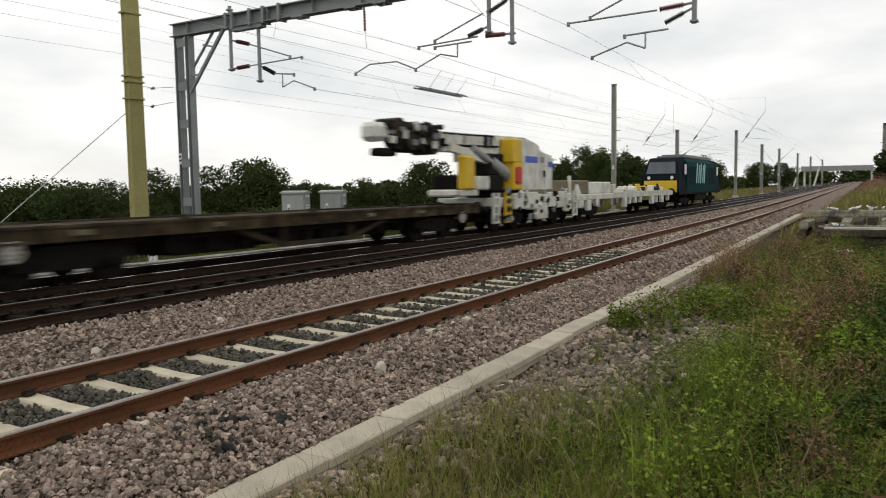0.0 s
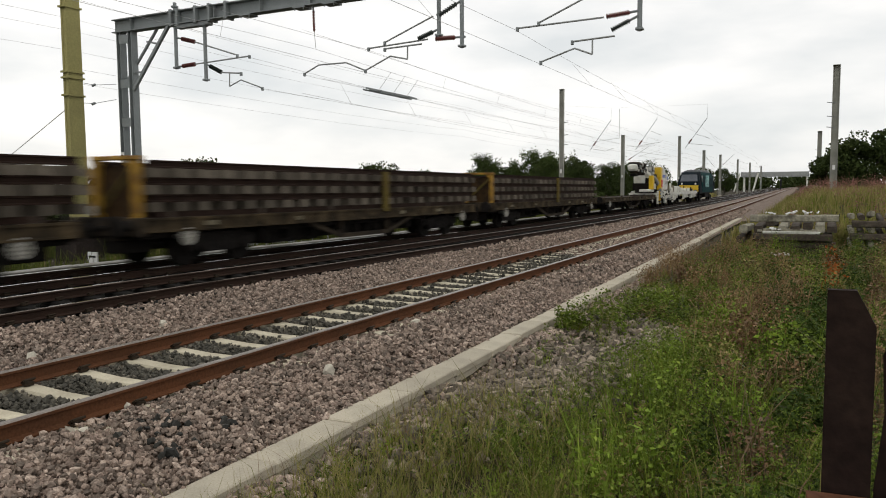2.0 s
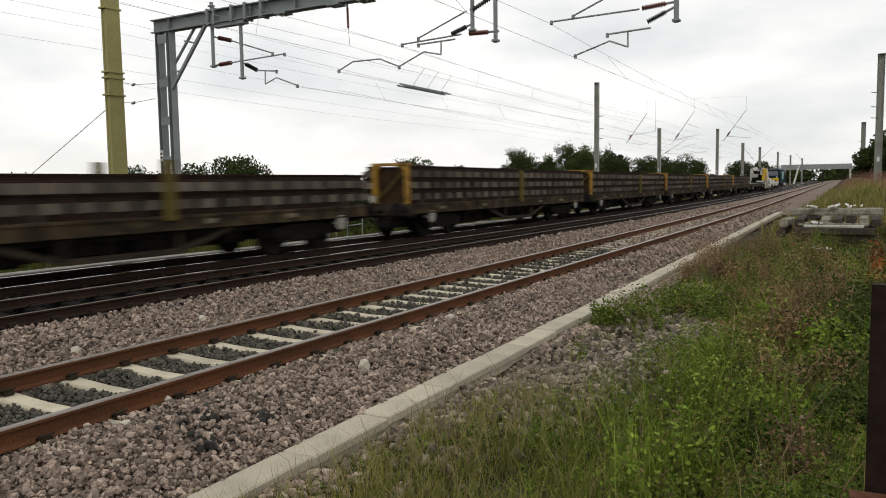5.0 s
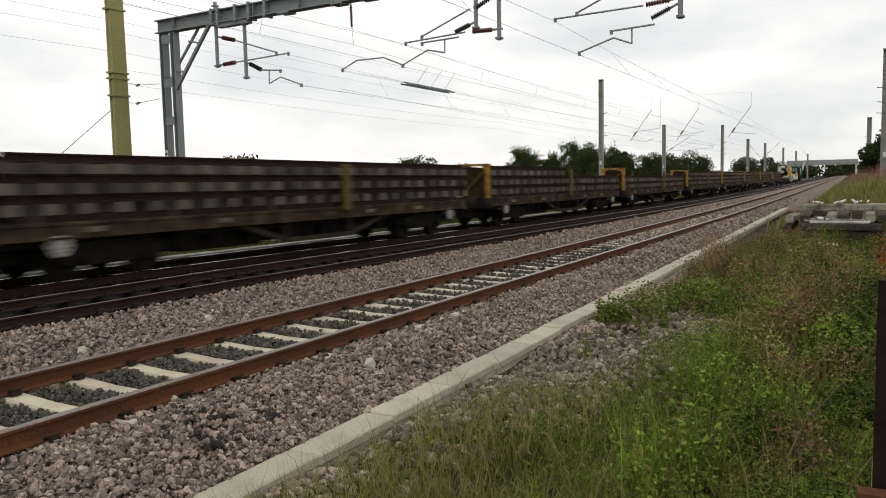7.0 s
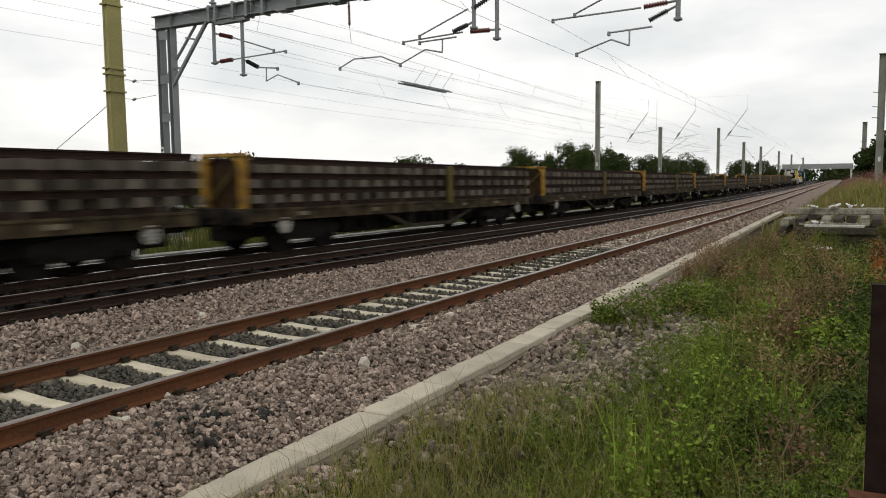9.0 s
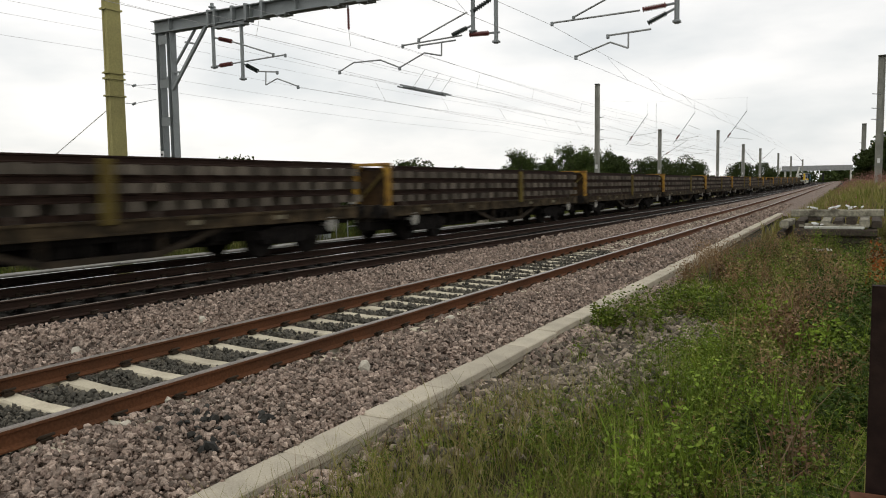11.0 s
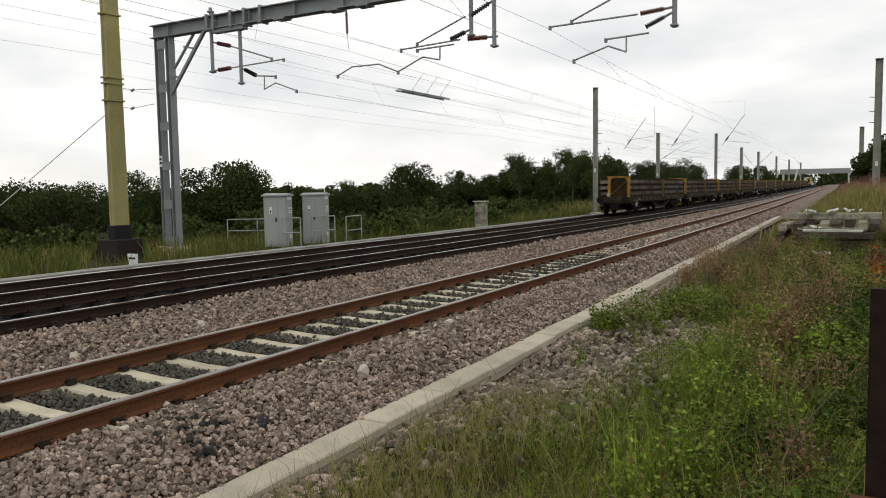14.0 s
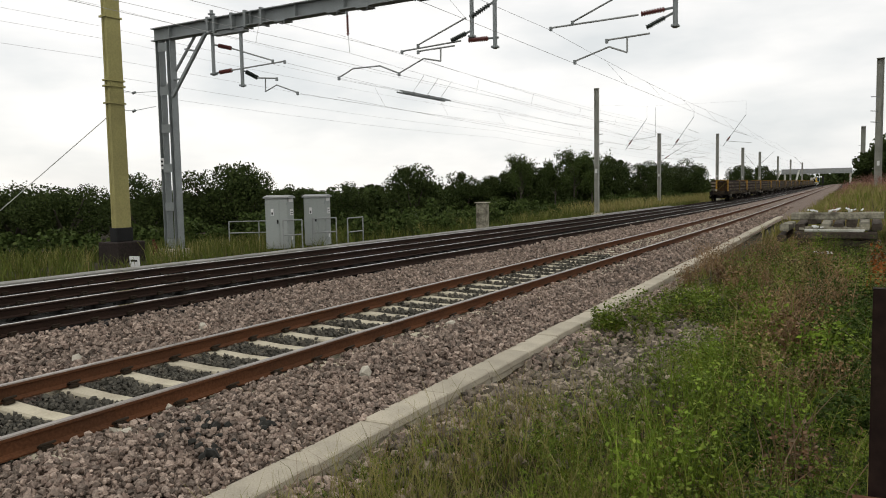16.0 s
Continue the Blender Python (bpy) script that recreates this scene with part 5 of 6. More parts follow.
def loco():
    """Blue-green diesel locomotive; its near cab faces the tail of the train."""
    t = thing("diesel_locomotive", "dark blue and teal diesel locomotive with a yellow lower front", "locomotive")
    L = 8.3
    side = [(-1.32, 0.95), (-1.32, 2.6), (-1.22, 2.95), (-0.9, 3.2), (0.9, 3.2), (1.22, 2.95), (1.32, 2.6), (1.32, 0.95)]

    def ring(y, k=1.0, top=1.0):
        return [(x * k, y, 0.95 + (z - 0.95) * top) for x, z in side]
    b = Build()
    b.rings([ring(-L + 2.6), ring(L - 2.6)])
    part("body", b, M["loco_teal"], t)
    for s in (-1, 1):
        b = Build()      # raked cab: roof runs forward, nose below the windscreen
        prof = [(L - 2.6, 0.95), (L, 0.95), (L, 1.85), (L - 0.12, 2.05), (L - 0.7, 2.9), (L - 1.1, 3.12), (L - 2.6, 3.2)]
        b.rings([[(x * (1.0 if z < 2.9 else 0.8), s * y, z) for y, z in prof] for x in (-1.31, -1.1, 1.1, 1.31)])
        c = part("cab", b, M["loco_blue"], t, "dark blue raked cab")
        b = Build()
        b.box(-1.15, 1.15, s * (L + 0.03) - 0.035, s * (L + 0.03) + 0.035, 1.0, 1.72, 0.02)
        part("yellow_front", b, M["crane_yellow"], c, "yellow warning panel")
        b = Build()
        b.rings([[(x, s * (y + e), z + e * 0.5) for x, y, z in ((-1.02, L - 0.15, 2.12), (1.02, L - 0.15, 2.12), (0.9, L - 0.63, 2.85), (-0.9, L - 0.63, 2.85))] for e in (0.0, 0.07)])
        part("windscreen", b, M["glass"], c, "dark windscreen")
        for x in (-0.8, 0.8):
            b = Build()
            b.tube((x, s * L, 1.9), (x, s * (L + 0.06), 1.9), 0.11, 12)
            part("headlight", b, M["lamp"], c)
        for x in (-0.87, 0.87):
            b = Build()
            b.tube((x, s * L, 1.0), (x, s * (L + 0.5), 1.0), 0.12, 12)
            b.tube((x, s * (L + 0.5), 1.0), (x, s * (L + 0.57), 1.0), 0.26, 16)
            part("buffer", b, M["under"], c)
        for x in (-1.318, 1.318):
            b = Build()
            b.box(x - 0.012, x + 0.012, s * (L - 1.9) - 0.35, s * (L - 1.9) + 0.35, 2.1, 2.75)
            part("side_window", b, M["glass"], c)
    b = Build()
    b.box(-0.95, 0.95, -L + 2.8, L - 2.8, 3.18, 3.32, 0.04)
    for y in np.arange(-4.6, 4.8, 1.5):
        b.box(-0.8, 0.8, y, y + 1.1, 3.3, 3.42, 0.03)
    part("roof_pod", b, M["loco_grey"], t, "grey roof equipment")
    for y0, y1 in ((-5.2, -2.9), (2.6, 5.2)):
        for i in range(8):
            b = Build()
            z = 1.5 + i * 0.15
            b.box(1.318, 1.345, y0, y1, z, z + 0.06)
            part("grille_slat", b, M["loco_blue"], t)
    for k, (y, w) in enumerate(((-2.3, 0.35), (-1.5, 0.3), (-0.8, 0.4), (0.1, 0.3), (0.7, 0.35))):
        b = Build()
        b.bar((1.33, y - 0.15, 1.55), (1.33, y + 0.15, 2.85 - 0.1 * (k % 2)), w, 0.02, (1, 0, 0))
        part("side_marking", b, M["loco_mark"], t, "pale teal bar marking")
    b = Build()
    b.box(-1.3, 1.3, -L + 0.1, L - 0.1, 0.82, 0.98, 0.02)
    part("underframe", b, M["under"], t)
    b = Build()
    b.box(-1.2, 1.2, -2.2, 2.2, 0.3, 0.85, 0.06)
    part("fuel_tank", b, M["under"], t)
    for y in (-5.3, 5.3):
        bogie(t, y, 0.48, 2.5)
    return t


def stretch(t, k):
    """Raises a vehicle's parts above its wheels to their full height."""
    for me in {o.data for o in t.children_recursive if o.data and not o.name.startswith(("bogie", "wheelset", "axlebox"))}:
        for v in me.vertices:
            v.co.z = max(v.co.z, 0.9) * k + min(v.co.z - 0.9, 0.0)
    return t


def build_train():
    base, other = wagon(True), wagon(True, 1.3)
    load, low_load, uneven_load = track_load(), track_load(2), track_load(3, True)
    for i in range(14):
        kind = other if i in (2, 4, 6, 8, 10, 12) else base
        w = kind if i in (0, 2) else copy_thing(kind, Matrix())
        l = load if i == 0 else uneven_load if i == 7 else low_load if i == 8 else copy_thing(load, Matrix())
        mid = i * PITCH + 8.2 + (0.6 if i >= 9 else 0.0)
        vehicles.append((w, mid, 0))
        vehicles.append((l, mid, 0))
    vehicles.append((wagon(False, L=8.75), 14 * PITCH + 10.1, 0))
    vehicles.append((stretch(crane(), 1.06), 243.69 + 26.85, 0))
    vehicles.append((runner(), 243.69 + 41.4, 0))
    vehicles.append((stretch(loco(), 1.14), 243.69 + 60.65, 0))


def rail_pose(s, turned=0):
    return pose(T3 + float(shift(s)), s, float(level(T3, s)), math.degrees(math.atan(float(level(T3, s + 0.5) - level(T3, s - 0.5)))), 0, -math.degrees(math.atan(slope(s))) + (180 if turned else 0))


build_train()


def further(s):
    """How far along a vehicle is that would be at s at a wholly even speed."""
    return s + float(np.interp(s, [16, 22, 28, 36, 54, 73, 98, 158], [0, 0.25, 0.55, 0.85, 1.05, 1.5, 2.2, 2.6]))


def motions():
    for ob, mid, turned in vehicles:
        # steady speed, a touch faster once past the gantry
        walk(ob, [(k / 2, rail_pose(further(REAR + mid + V * k / 2), turned)) for k in range(0, 33)])


# ------------------------------------------------------------ plants and stones, in bulk
def rotations(n):
    """Random rotation matrices."""
    q = rng.normal(size=(n, 4))
    q /= np.linalg.norm(q, axis=1)[:, None]
    w, x, y, z = q.T
    return np.stack([np.stack([1 - 2 * (y * y + z * z), 2 * (x * y - z * w), 2 * (x * z + y * w)], 1),
                     np.stack([2 * (x * y + z * w), 1 - 2 * (x * x + z * z), 2 * (y * z - x * w)], 1),
                     np.stack([2 * (x * z - y * w), 2 * (y * z + x * w), 1 - 2 * (x * x + y * y)], 1)], 1)


def leaves(points, size, flat=0.0, wide=0.3):
    """Pointed leaves of about that size at the points; flat pulls them level."""
    n = len(points)
    base = np.array([(0, -0.5, 0), (wide, 0.0, 0.06), (0, 0.5, 0), (-wide, 0.0, 0.06)])
    r = rotations(n)
    if flat:
        r = r.copy()
        r[:, 2, :2] *= (1 - flat)
    s = size * rng.uniform(0.6, 1.4, n)
    v = np.einsum("nij,kj->nki", r, base) * s[:, None, None] + points[:, None, :]
    f = np.arange(n * 4).reshape(n, 4)
    return v.reshape(-1, 3), f


def blades(roots, height, width, lean=0.35):
    """Bent grass blades, each a strip of two quads (the last one narrow)."""
    n = len(roots)
    h = height * rng.uniform(0.5, 1.25, n)
    a = rng.uniform(0, 2 * np.pi, n)
    face = rng.uniform(0, 2 * np.pi, n)
    w = width * rng.uniform(0.6, 1.3, n)
    ln = lean * rng.uniform(0.1, 1.3, n) * h
    d = np.stack([np.cos(a), np.sin(a), np.zeros(n)], 1)
    e = np.stack([np.cos(face), np.sin(face), np.zeros(n)], 1)
    up = np.array([0, 0, 1.0])
    out = []
    for k, (t, ww) in enumerate(((0, 1.0), (0.55, 0.8), (1.0, 0.15))):
        c = roots + d * (ln * t * t)[:, None] + up * (h * t * (1 - 0.15 * t))[:, None]
        out += [c - e * (w * ww / 2)[:, None], c + e * (w * ww / 2)[:, None]]
    v = np.stack(out, 1)
    k = np.arange(n)[:, None] * 6
    f = np.concatenate([k + np.array([[0, 1, 3, 2]]), k + np.array([[2, 3, 5, 4]])], 0)
    return v.reshape(-1, 3), f


def merge(*pieces):
    vs, fs, k = [], [], 0
    for v, f in pieces:
        vs.append(v)
        fs.append(f + k)
        k += len(v)
    return np.concatenate(vs), np.concatenate(fs)


def stuff(name, piece, material, label, category):
    return tagged(new(name, raw_mesh(name, *piece, material)), label, category, kind="stuff")


def on_ground(x, y, dz=0.0):
    return np.stack([x, y, ground_z(x, y) + dz], 1)


# crushed stone: angular lumps
def stones(points, size):
    phi = (1 + 5 ** 0.5) / 2
    ico = np.array([(-1, phi, 0), (1, phi, 0), (-1, -phi, 0), (1, -phi, 0), (0, -1, phi), (0, 1, phi), (0, -1, -phi), (0, 1, -phi),
                    (phi, 0, -1), (phi, 0, 1), (-phi, 0, -1), (-phi, 0, 1)]) / 1.9
    tri = np.array([(0, 11, 5), (0, 5, 1), (0, 1, 7), (0, 7, 10), (0, 10, 11), (1, 5, 9), (5, 11, 4), (11, 10, 2), (10, 7, 6), (7, 1, 8),
                    (3, 9, 4), (3, 4, 2), (3, 2, 6), (3, 6, 8), (3, 8, 9), (4, 9, 5), (2, 4, 11), (6, 2, 10), (8, 6, 7), (9, 8, 1)])
    n = len(points)
    kinds = np.stack([ico * np.random.default_rng(k).uniform(0.55, 1.25, (12, 1)) + np.random.default_rng(k + 50).uniform(-0.16, 0.16, (12, 3)) for k in range(14)])
    s = size * rng.uniform(0.5, 1.45, n)[:, None] * rng.uniform(0.62, 1.3, (n, 3))
    v = kinds[rng.integers(0, 14, n)] * 0.5 * s[:, None, :]
    v = np.einsum("nij,nkj->nki", rotations(n), v) + points[:, None, :]
    f = (np.arange(n)[:, None, None] * 12 + tri[None]).reshape(-1, 3)
    return v.reshape(-1, 3), f


def rubble(points, size):
    """Plainer angular lumps for the ballast further off."""
    cube = np.array([(x, y, z) for z in (-1, 1) for x, y in ((-1, -1), (1, -1), (1, 1), (-1, 1))], dtype=float) * 0.62
    quad = np.array([(3, 2, 1, 0), (4, 5, 6, 7), (0, 1, 5, 4), (1, 2, 6, 5), (2, 3, 7, 6), (3, 0, 4, 7)])
    tri = np.concatenate([quad[:, (0, 1, 2)], quad[:, (0, 2, 3)]])
    n = len(points)
    kinds = np.stack([cube + np.random.default_rng(k + 90).uniform(-0.38, 0.38, (8, 3)) for k in range(14)])
    s = size * rng.uniform(0.5, 1.45, n)[:, None] * rng.uniform(0.6, 1.3, (n, 3))
    v = kinds[rng.integers(0, 14, n)] * 0.5 * s[:, None, :]
    v = np.einsum("nij,nkj->nki", rotations(n), v) + points[:, None, :]
    f = (np.arange(n)[:, None, None] * 8 + tri[None]).reshape(-1, 3)
    return v.reshape(-1, 3), f


def bed_z(u):
    return np.interp(u, [-15.3, -14.9, -9.4, -8.3, -7.4, -6.6, -5.4, -4.6, -4.0, -3.72], [-0.28, -0.2, -0.19, -0.2, -0.18, -0.21, -0.21, -0.17, -0.23, -0.25])


def scatter(u0, u1, y0, y1, n):
    u, y = rng.uniform(u0, u1, n), rng.uniform(y0, y1, n)
    return u, y


def stone_field(u0, u1, y0, y1, per, size, lift=0.012, bays=False):
    n = int((u1 - u0) * (y1 - y0) * per)
    u, y = scatter(u0, u1, y0, y1, n)
    if bays:                 # only between the sleepers, and a few strays
        k = (np.abs((y + 12.12 + 0.307) % 0.614 - 0.307) > 0.105) | (rng.uniform(0, 1, n) < 0.02)
        u, y, n = u[k], y[k], int(k.sum())
    z = bed_z(u) + lift + rng.uniform(-0.95, 0.75, n) * size + 0.02 * np.sin(u * 3 + y * 1.3) * np.sin(y * 2.1)
    x = u + shift(y)
    k = x < kerb_x(y) - 0.13
    return (stones if y0 > 0 and y1 < 9 else rubble)(np.stack([x[k], y[k], (z + level(u, y))[k]], 1), size)


def build_ballast():
    stuff("ballast_stones", merge(stone_field(-5.12, -3.4, 1.2, 6, 1350, 0.046), stone_field(-5.12, -3.4, 6, 14, 760, 0.052), stone_field(-5.12, -3.4, 14, 27, 320, 0.065),
                                  stone_field(-5.12, -3.4, 27, 60, 100, 0.09), stone_field(-5.12, -3.4, -6, 1.2, 120, 0.085)),
          M["stone"], "loose pinkish grey crushed granite ballast", "ballast")
    stuff("ballast_stones", merge(stone_field(-9.75, -6.86, 2.4, 10, 600, 0.053), stone_field(-9.75, -6.86, 10, 20, 420, 0.056), stone_field(-9.75, -6.86, 20, 34, 150, 0.078),
                                  stone_field(-9.75, -6.86, 34, 62, 75, 0.1), stone_field(-9.75, -6.86, -6, 2.4, 60, 0.1)),
          M["stone"], "loose pinkish grey crushed granite ballast between tracks", "ballast")
    stuff("ballast_stones", merge(stone_field(-6.66, -5.31, 1.5, 7, 1300, 0.045, 0.0, True), stone_field(-6.66, -5.31, 7, 20, 560, 0.052, 0.0, True), stone_field(-6.64, -5.34, -10, 1.5, 120, 0.075, -0.01)),
          M["stone_dark"], "dark oily ballast between the rails", "ballast")
    stuff("ballast_stones", merge(stone_field(-6.64, -5.34, 20, 34, 260, 0.062, 0.0, True), stone_field(-6.64, -5.34, 34, 62, 160, 0.085, -0.01, True)),
          M["stone"], "pinkish grey ballast between the rails further along", "ballast")
    stuff("ballast_stones", merge(stone_field(-12.75, -11.55, -5, 22, 90, 0.06, -0.02), stone_field(-15.2, -14.45, -5, 22, 90, 0.06)),
          M["stone_black"], "dark oily ballast of the far tracks", "ballast")
    # an oil-stained spot and a few pale lumps near the edging
    y = np.concatenate([rng.normal(3.97, 0.16, 26), rng.normal(4.5, 0.07, 7), rng.normal(3.75, 0.06, 6)])
    u = np.concatenate([rng.normal(-4.5, 0.24, 26), rng.normal(-4.2, 0.07, 7), rng.normal(-4.1, 0.06, 6)])
    stuff("stained_stones", stones(np.stack([u, y, bed_z(u) + 0.03], 1), 0.07), M["stone_black"], "cluster of black oil-stained stones in the ballast", "stones")
    y = np.array([3.69, 3.72, 4.34, 4.5, 6.1, 7.3, 5.2, 8.8])
    u = np.array([-5.04, -4.95, -5.2, -4.75, -4.4, -8.0, -7.7, -4.9])
    stuff("pale_stones", stones(np.stack([u, y, bed_z(u) + 0.05], 1), 0.1), M["stone_pale"], "few large pale limestone lumps", "stones")
    # stones spilled past the edging
    n = 5200
    y = rng.uniform(-6, 16, n)
    u = kerb_x(y) + 0.17 + rng.exponential(0.3, n)
    keep = u < -0.8
    stuff("spilled_stones", stones(on_ground(u[keep], y[keep], 0.015), 0.07), M["stone"], "stones spilled beside the edging among the weeds", "stones")
    n = 2900
    y = rng.normal(8.0, 1.7, n)
    u = -2.7 + (y - 6.5) * 0.17 + rng.normal(0, 0.46, n)
    keep = (u > kerb_x(y) + 0.17) & (y > 3.5)
    stuff("spilled_stones", stones(on_ground(u[keep], y[keep], 0.035), 0.082), M["stone_grey"], "patch of bare grey stones among the weeds", "stones")


def build_verge():
    """Weeds and grass of the near verge."""
    def area(n, y0=2.4, y1=25.0):
        # denser close by
        y = y0 + (y1 - y0) * rng.uniform(0, 1, n) ** 2.0
        u = rng.uniform(-3.3, 0.09 * y + 0.7, n)
        return u, y

    def patch(u, y, k=0.0):
        """Slow variation that groups plants of a kind."""
        return np.sin(u * 2.3 + 1.1 + k) * np.sin(y * 1.1 + u + k * 2) + 0.6 * np.sin(u * 4.7 - y * 2.9 + k * 3)

    def bare(u, y):
        """How bare and stony the verge is."""
        return (1.0 * np.exp(-((u + 2.62 - (y - 6.5) * 0.17) / 0.55) ** 2 - ((y - 8.5) / 2.4) ** 4) + 0.9 * np.exp(-((u - kerb_x(y) - 0.1) / np.where(y < 6, 0.3, 0.42)) ** 2))

    def some(n, test, y0=2.4, y1=25.0):
        u, y = area(n, y0, y1)
        k = test(u, y) & (rng.uniform(0, 1, n) > bare(u, y))
        return u[k], y[k]

    def tufts(n, per, spread, height, width, lean, test, y0=2.4, y1=25.0):
        """Grass in tufts that spread out of a common root."""
        u, y = some(n, test, y0, y1)
        u = np.repeat(u, per) + rng.normal(size=len(u) * per) * spread
        y = np.repeat(y, per) + rng.normal(size=len(y) * per) * spread
        return blades(on_ground(u, y, -0.01), height, width, lean)

    def herbs(n, h, w, per, size, test, y0=2.4, y1=25.0, flat=0.4):
        """Leafy plants, each an uneven dome of leaves."""
        u, y = some(n, test, y0, y1)
        c = np.repeat(on_ground(u, y), per, 0)
        hh = np.repeat(h * rng.uniform(0.4, 1.4, len(u)), per)
        o = rng.normal(size=(len(c), 3)) * np.array([w, w, 0.0])
        o[:, 2] = rng.uniform(0.05, 1, len(c)) ** 0.7 * hh * np.exp(-(o[:, 0] ** 2 + o[:, 1] ** 2) / (2.5 * w * w))
        return leaves(c + o, size, flat)

    def stalks(n, h, test, y0=2.4, y1=25.0, per=16, size=0.035):
        """Upright stems with small leaves along them."""
        u, y = some(n, test, y0, y1)
        root = on_ground(u, y)
        stem = blades(root, h, 0.007, 0.2)
        t = rng.uniform(0.25, 1, (len(u), per))
        p = root[:, None, :] + np.stack([rng.normal(size=t.shape) * 0.035, rng.normal(size=t.shape) * 0.035, t * h * rng.uniform(0.6, 1.05, (len(u), 1))], 2)
        return merge(stem, leaves(p.reshape(-1, 3), size))

    every = lambda u, y: u > -3.25
    grassy = lambda u, y: ((patch(u, y) > -0.3) | (y < 5.5)) & (u > -3.25)
    near_grass = lambda u, y: (u < -1.15 + 0.5 * patch(u, y)) & (u > -2.3 - 0.7 * (y < 6.2)) & (u > -3.15) & (patch(u, y, 2.3) > -0.5)
    fresh = lambda u, y: (patch(u, y, 3.1) > -0.35) & (y < 11) & (u > -2.9) & (u < -1.0)
    leafy = lambda u, y: (patch(u, y) < 0.45) & (u > -3.1)
    lush = lambda u, y: (u > -1.9 + 0.3 * patch(u, y, 0.7)) & (patch(u, y, 0.4) < 0.6)
    deep = lambda u, y: (patch(u, y, 5.2) > 0.1) & (u > -1.4 + 0.3 * patch(u, y, 1.0))
    brown = lambda u, y: (0.7 * np.exp(-((u + 0.75) / 0.5) ** 2 - ((y - 10.4) / 1.5) ** 2) + 0.4 * np.exp(-((u + 0.5) / 0.3) ** 2 - ((y - 7.4) / 1.0) ** 2)
                          + (y > 13.5) * 0.3 * (1 + patch(u, y, 1.7)) + 0.1 > rng.uniform(0.2, 0.85, len(u)))
    def feathery(n, h, per, size, test, y0=2.4, y1=25.0, wide=0.1):
        """Fine-leaved plants: leaning stems thick with short narrow leaflets."""
        u, y = some(n, test, y0, y1)
        root = on_ground(u, y)
        hh = h * rng.uniform(0.5, 1.3, len(u))
        a, ln = rng.uniform(0, 6.283, len(u)), rng.uniform(0.0, 0.4, len(u)) * hh
        t = rng.uniform(0.1, 1, (len(u), per))
        spread = 0.07 * (1.15 - t)
        p = np.stack([root[:, 0, None] + np.cos(a)[:, None] * ln[:, None] * t * t + rng.normal(size=t.shape) * spread,
                      root[:, 1, None] + np.sin(a)[:, None] * ln[:, None] * t * t + rng.normal(size=t.shape) * spread,
                      root[:, 2, None] + hh[:, None] * t], 2)
        return leaves(p.reshape(-1, 3), size, 0.0, wide)

    middle = lambda u, y: (u > -2.1 + 0.35 * patch(u, y, 1.4)) & (u < 0.1) & (patch(u, y, 2.9) > -0.75)
    yellow = lambda u, y: (u < -1.4 + 0.4 * patch(u, y, 0.9)) & (u > -3.1) & (y < 6.6)
    low = lambda u, y: (patch(u, y, 4.4) > -0.2) & (u > -2.6)
    stuff("verge_grass", merge(blades(on_ground(*some(9000, every)), 0.1, 0.006, 0.8), tufts(1500, 14, 0.035, 0.2, 0.007, 0.8, grassy),
                               tufts(620, 16, 0.05, 0.26, 0.007, 0.7, near_grass, 2.4, 9)),
          M["grass"], "rough tufted green and straw-coloured grass", "grass")
    stuff("fresh_grass", merge(tufts(620, 14, 0.04, 0.22, 0.008, 0.9, fresh), herbs(430, 0.2, 0.1, 44, 0.03, fresh)),
          M["herb_bright"], "fresh bright green grass and clover", "grass")
    stuff("tall_grass", merge(tufts(950, 10, 0.06, 0.42, 0.0045, 0.55, yellow, 2.6, 7), tufts(330, 9, 0.04, 0.4, 0.006, 0.5, lambda u, y: (patch(u, y) > 0.15) & (y > 8)),
                              blades(on_ground(*some(90, every, 3, 12)), 0.75, 0.006, 0.6)),
          M["dry_grass"], "tall seeding grass going yellow", "grass")
    stuff("feathery_weeds", feathery(1500, 0.34, 60, 0.034, middle, 2.6, 11), M["herb"], "fine-leaved feathery green weeds", "weeds")
    stuff("feathery_weeds", feathery(480, 0.3, 55, 0.034, lambda u, y: middle(u, y) & (patch(u, y, 7.3) > 0.0), 2.6, 12), M["herb_bright"], "fresh feathery green weeds", "weeds")
    stuff("feathery_weeds", feathery(420, 0.36, 45, 0.03, lambda u, y: (u > -1.2) & (patch(u, y, 6.1) > 0.2), 4.2, 14), M["stem"], "withered feathery brown weeds", "weeds")
    stuff("green_weeds", merge(herbs(1300, 0.2, 0.09, 34, 0.03, leafy), herbs(330, 0.34, 0.13, 110, 0.038, lush), herbs(220, 0.42, 0.16, 130, 0.045, leafy, 8),
                               herbs(120, 0.2, 0.11, 18, 0.085, lush, flat=0.7), stalks(300, 0.42, lush, 2.6, per=24, size=0.034), stalks(300, 0.5, leafy, 8)),
          M["herb"], "low leafy green weeds", "weeds")
    # low blades and leaves everywhere are dark green to stand in for gap shade
    stuff("dark_weeds", merge(blades(on_ground(*some(17000, every)), 0.12, 0.008, 0.8), herbs(600, 0.12, 0.1, 26, 0.035, every, 2.6, 16), herbs(230, 0.36, 0.14, 110, 0.042, deep), herbs(160, 0.28, 0.12, 26, 0.085, deep, flat=0.6), herbs(110, 0.2, 0.1, 60, 0.035, low, 2.6, 9)), M["herb_dark"], "dark green nettles and bramble leaves over low blades coloured as gap shade", "weeds")
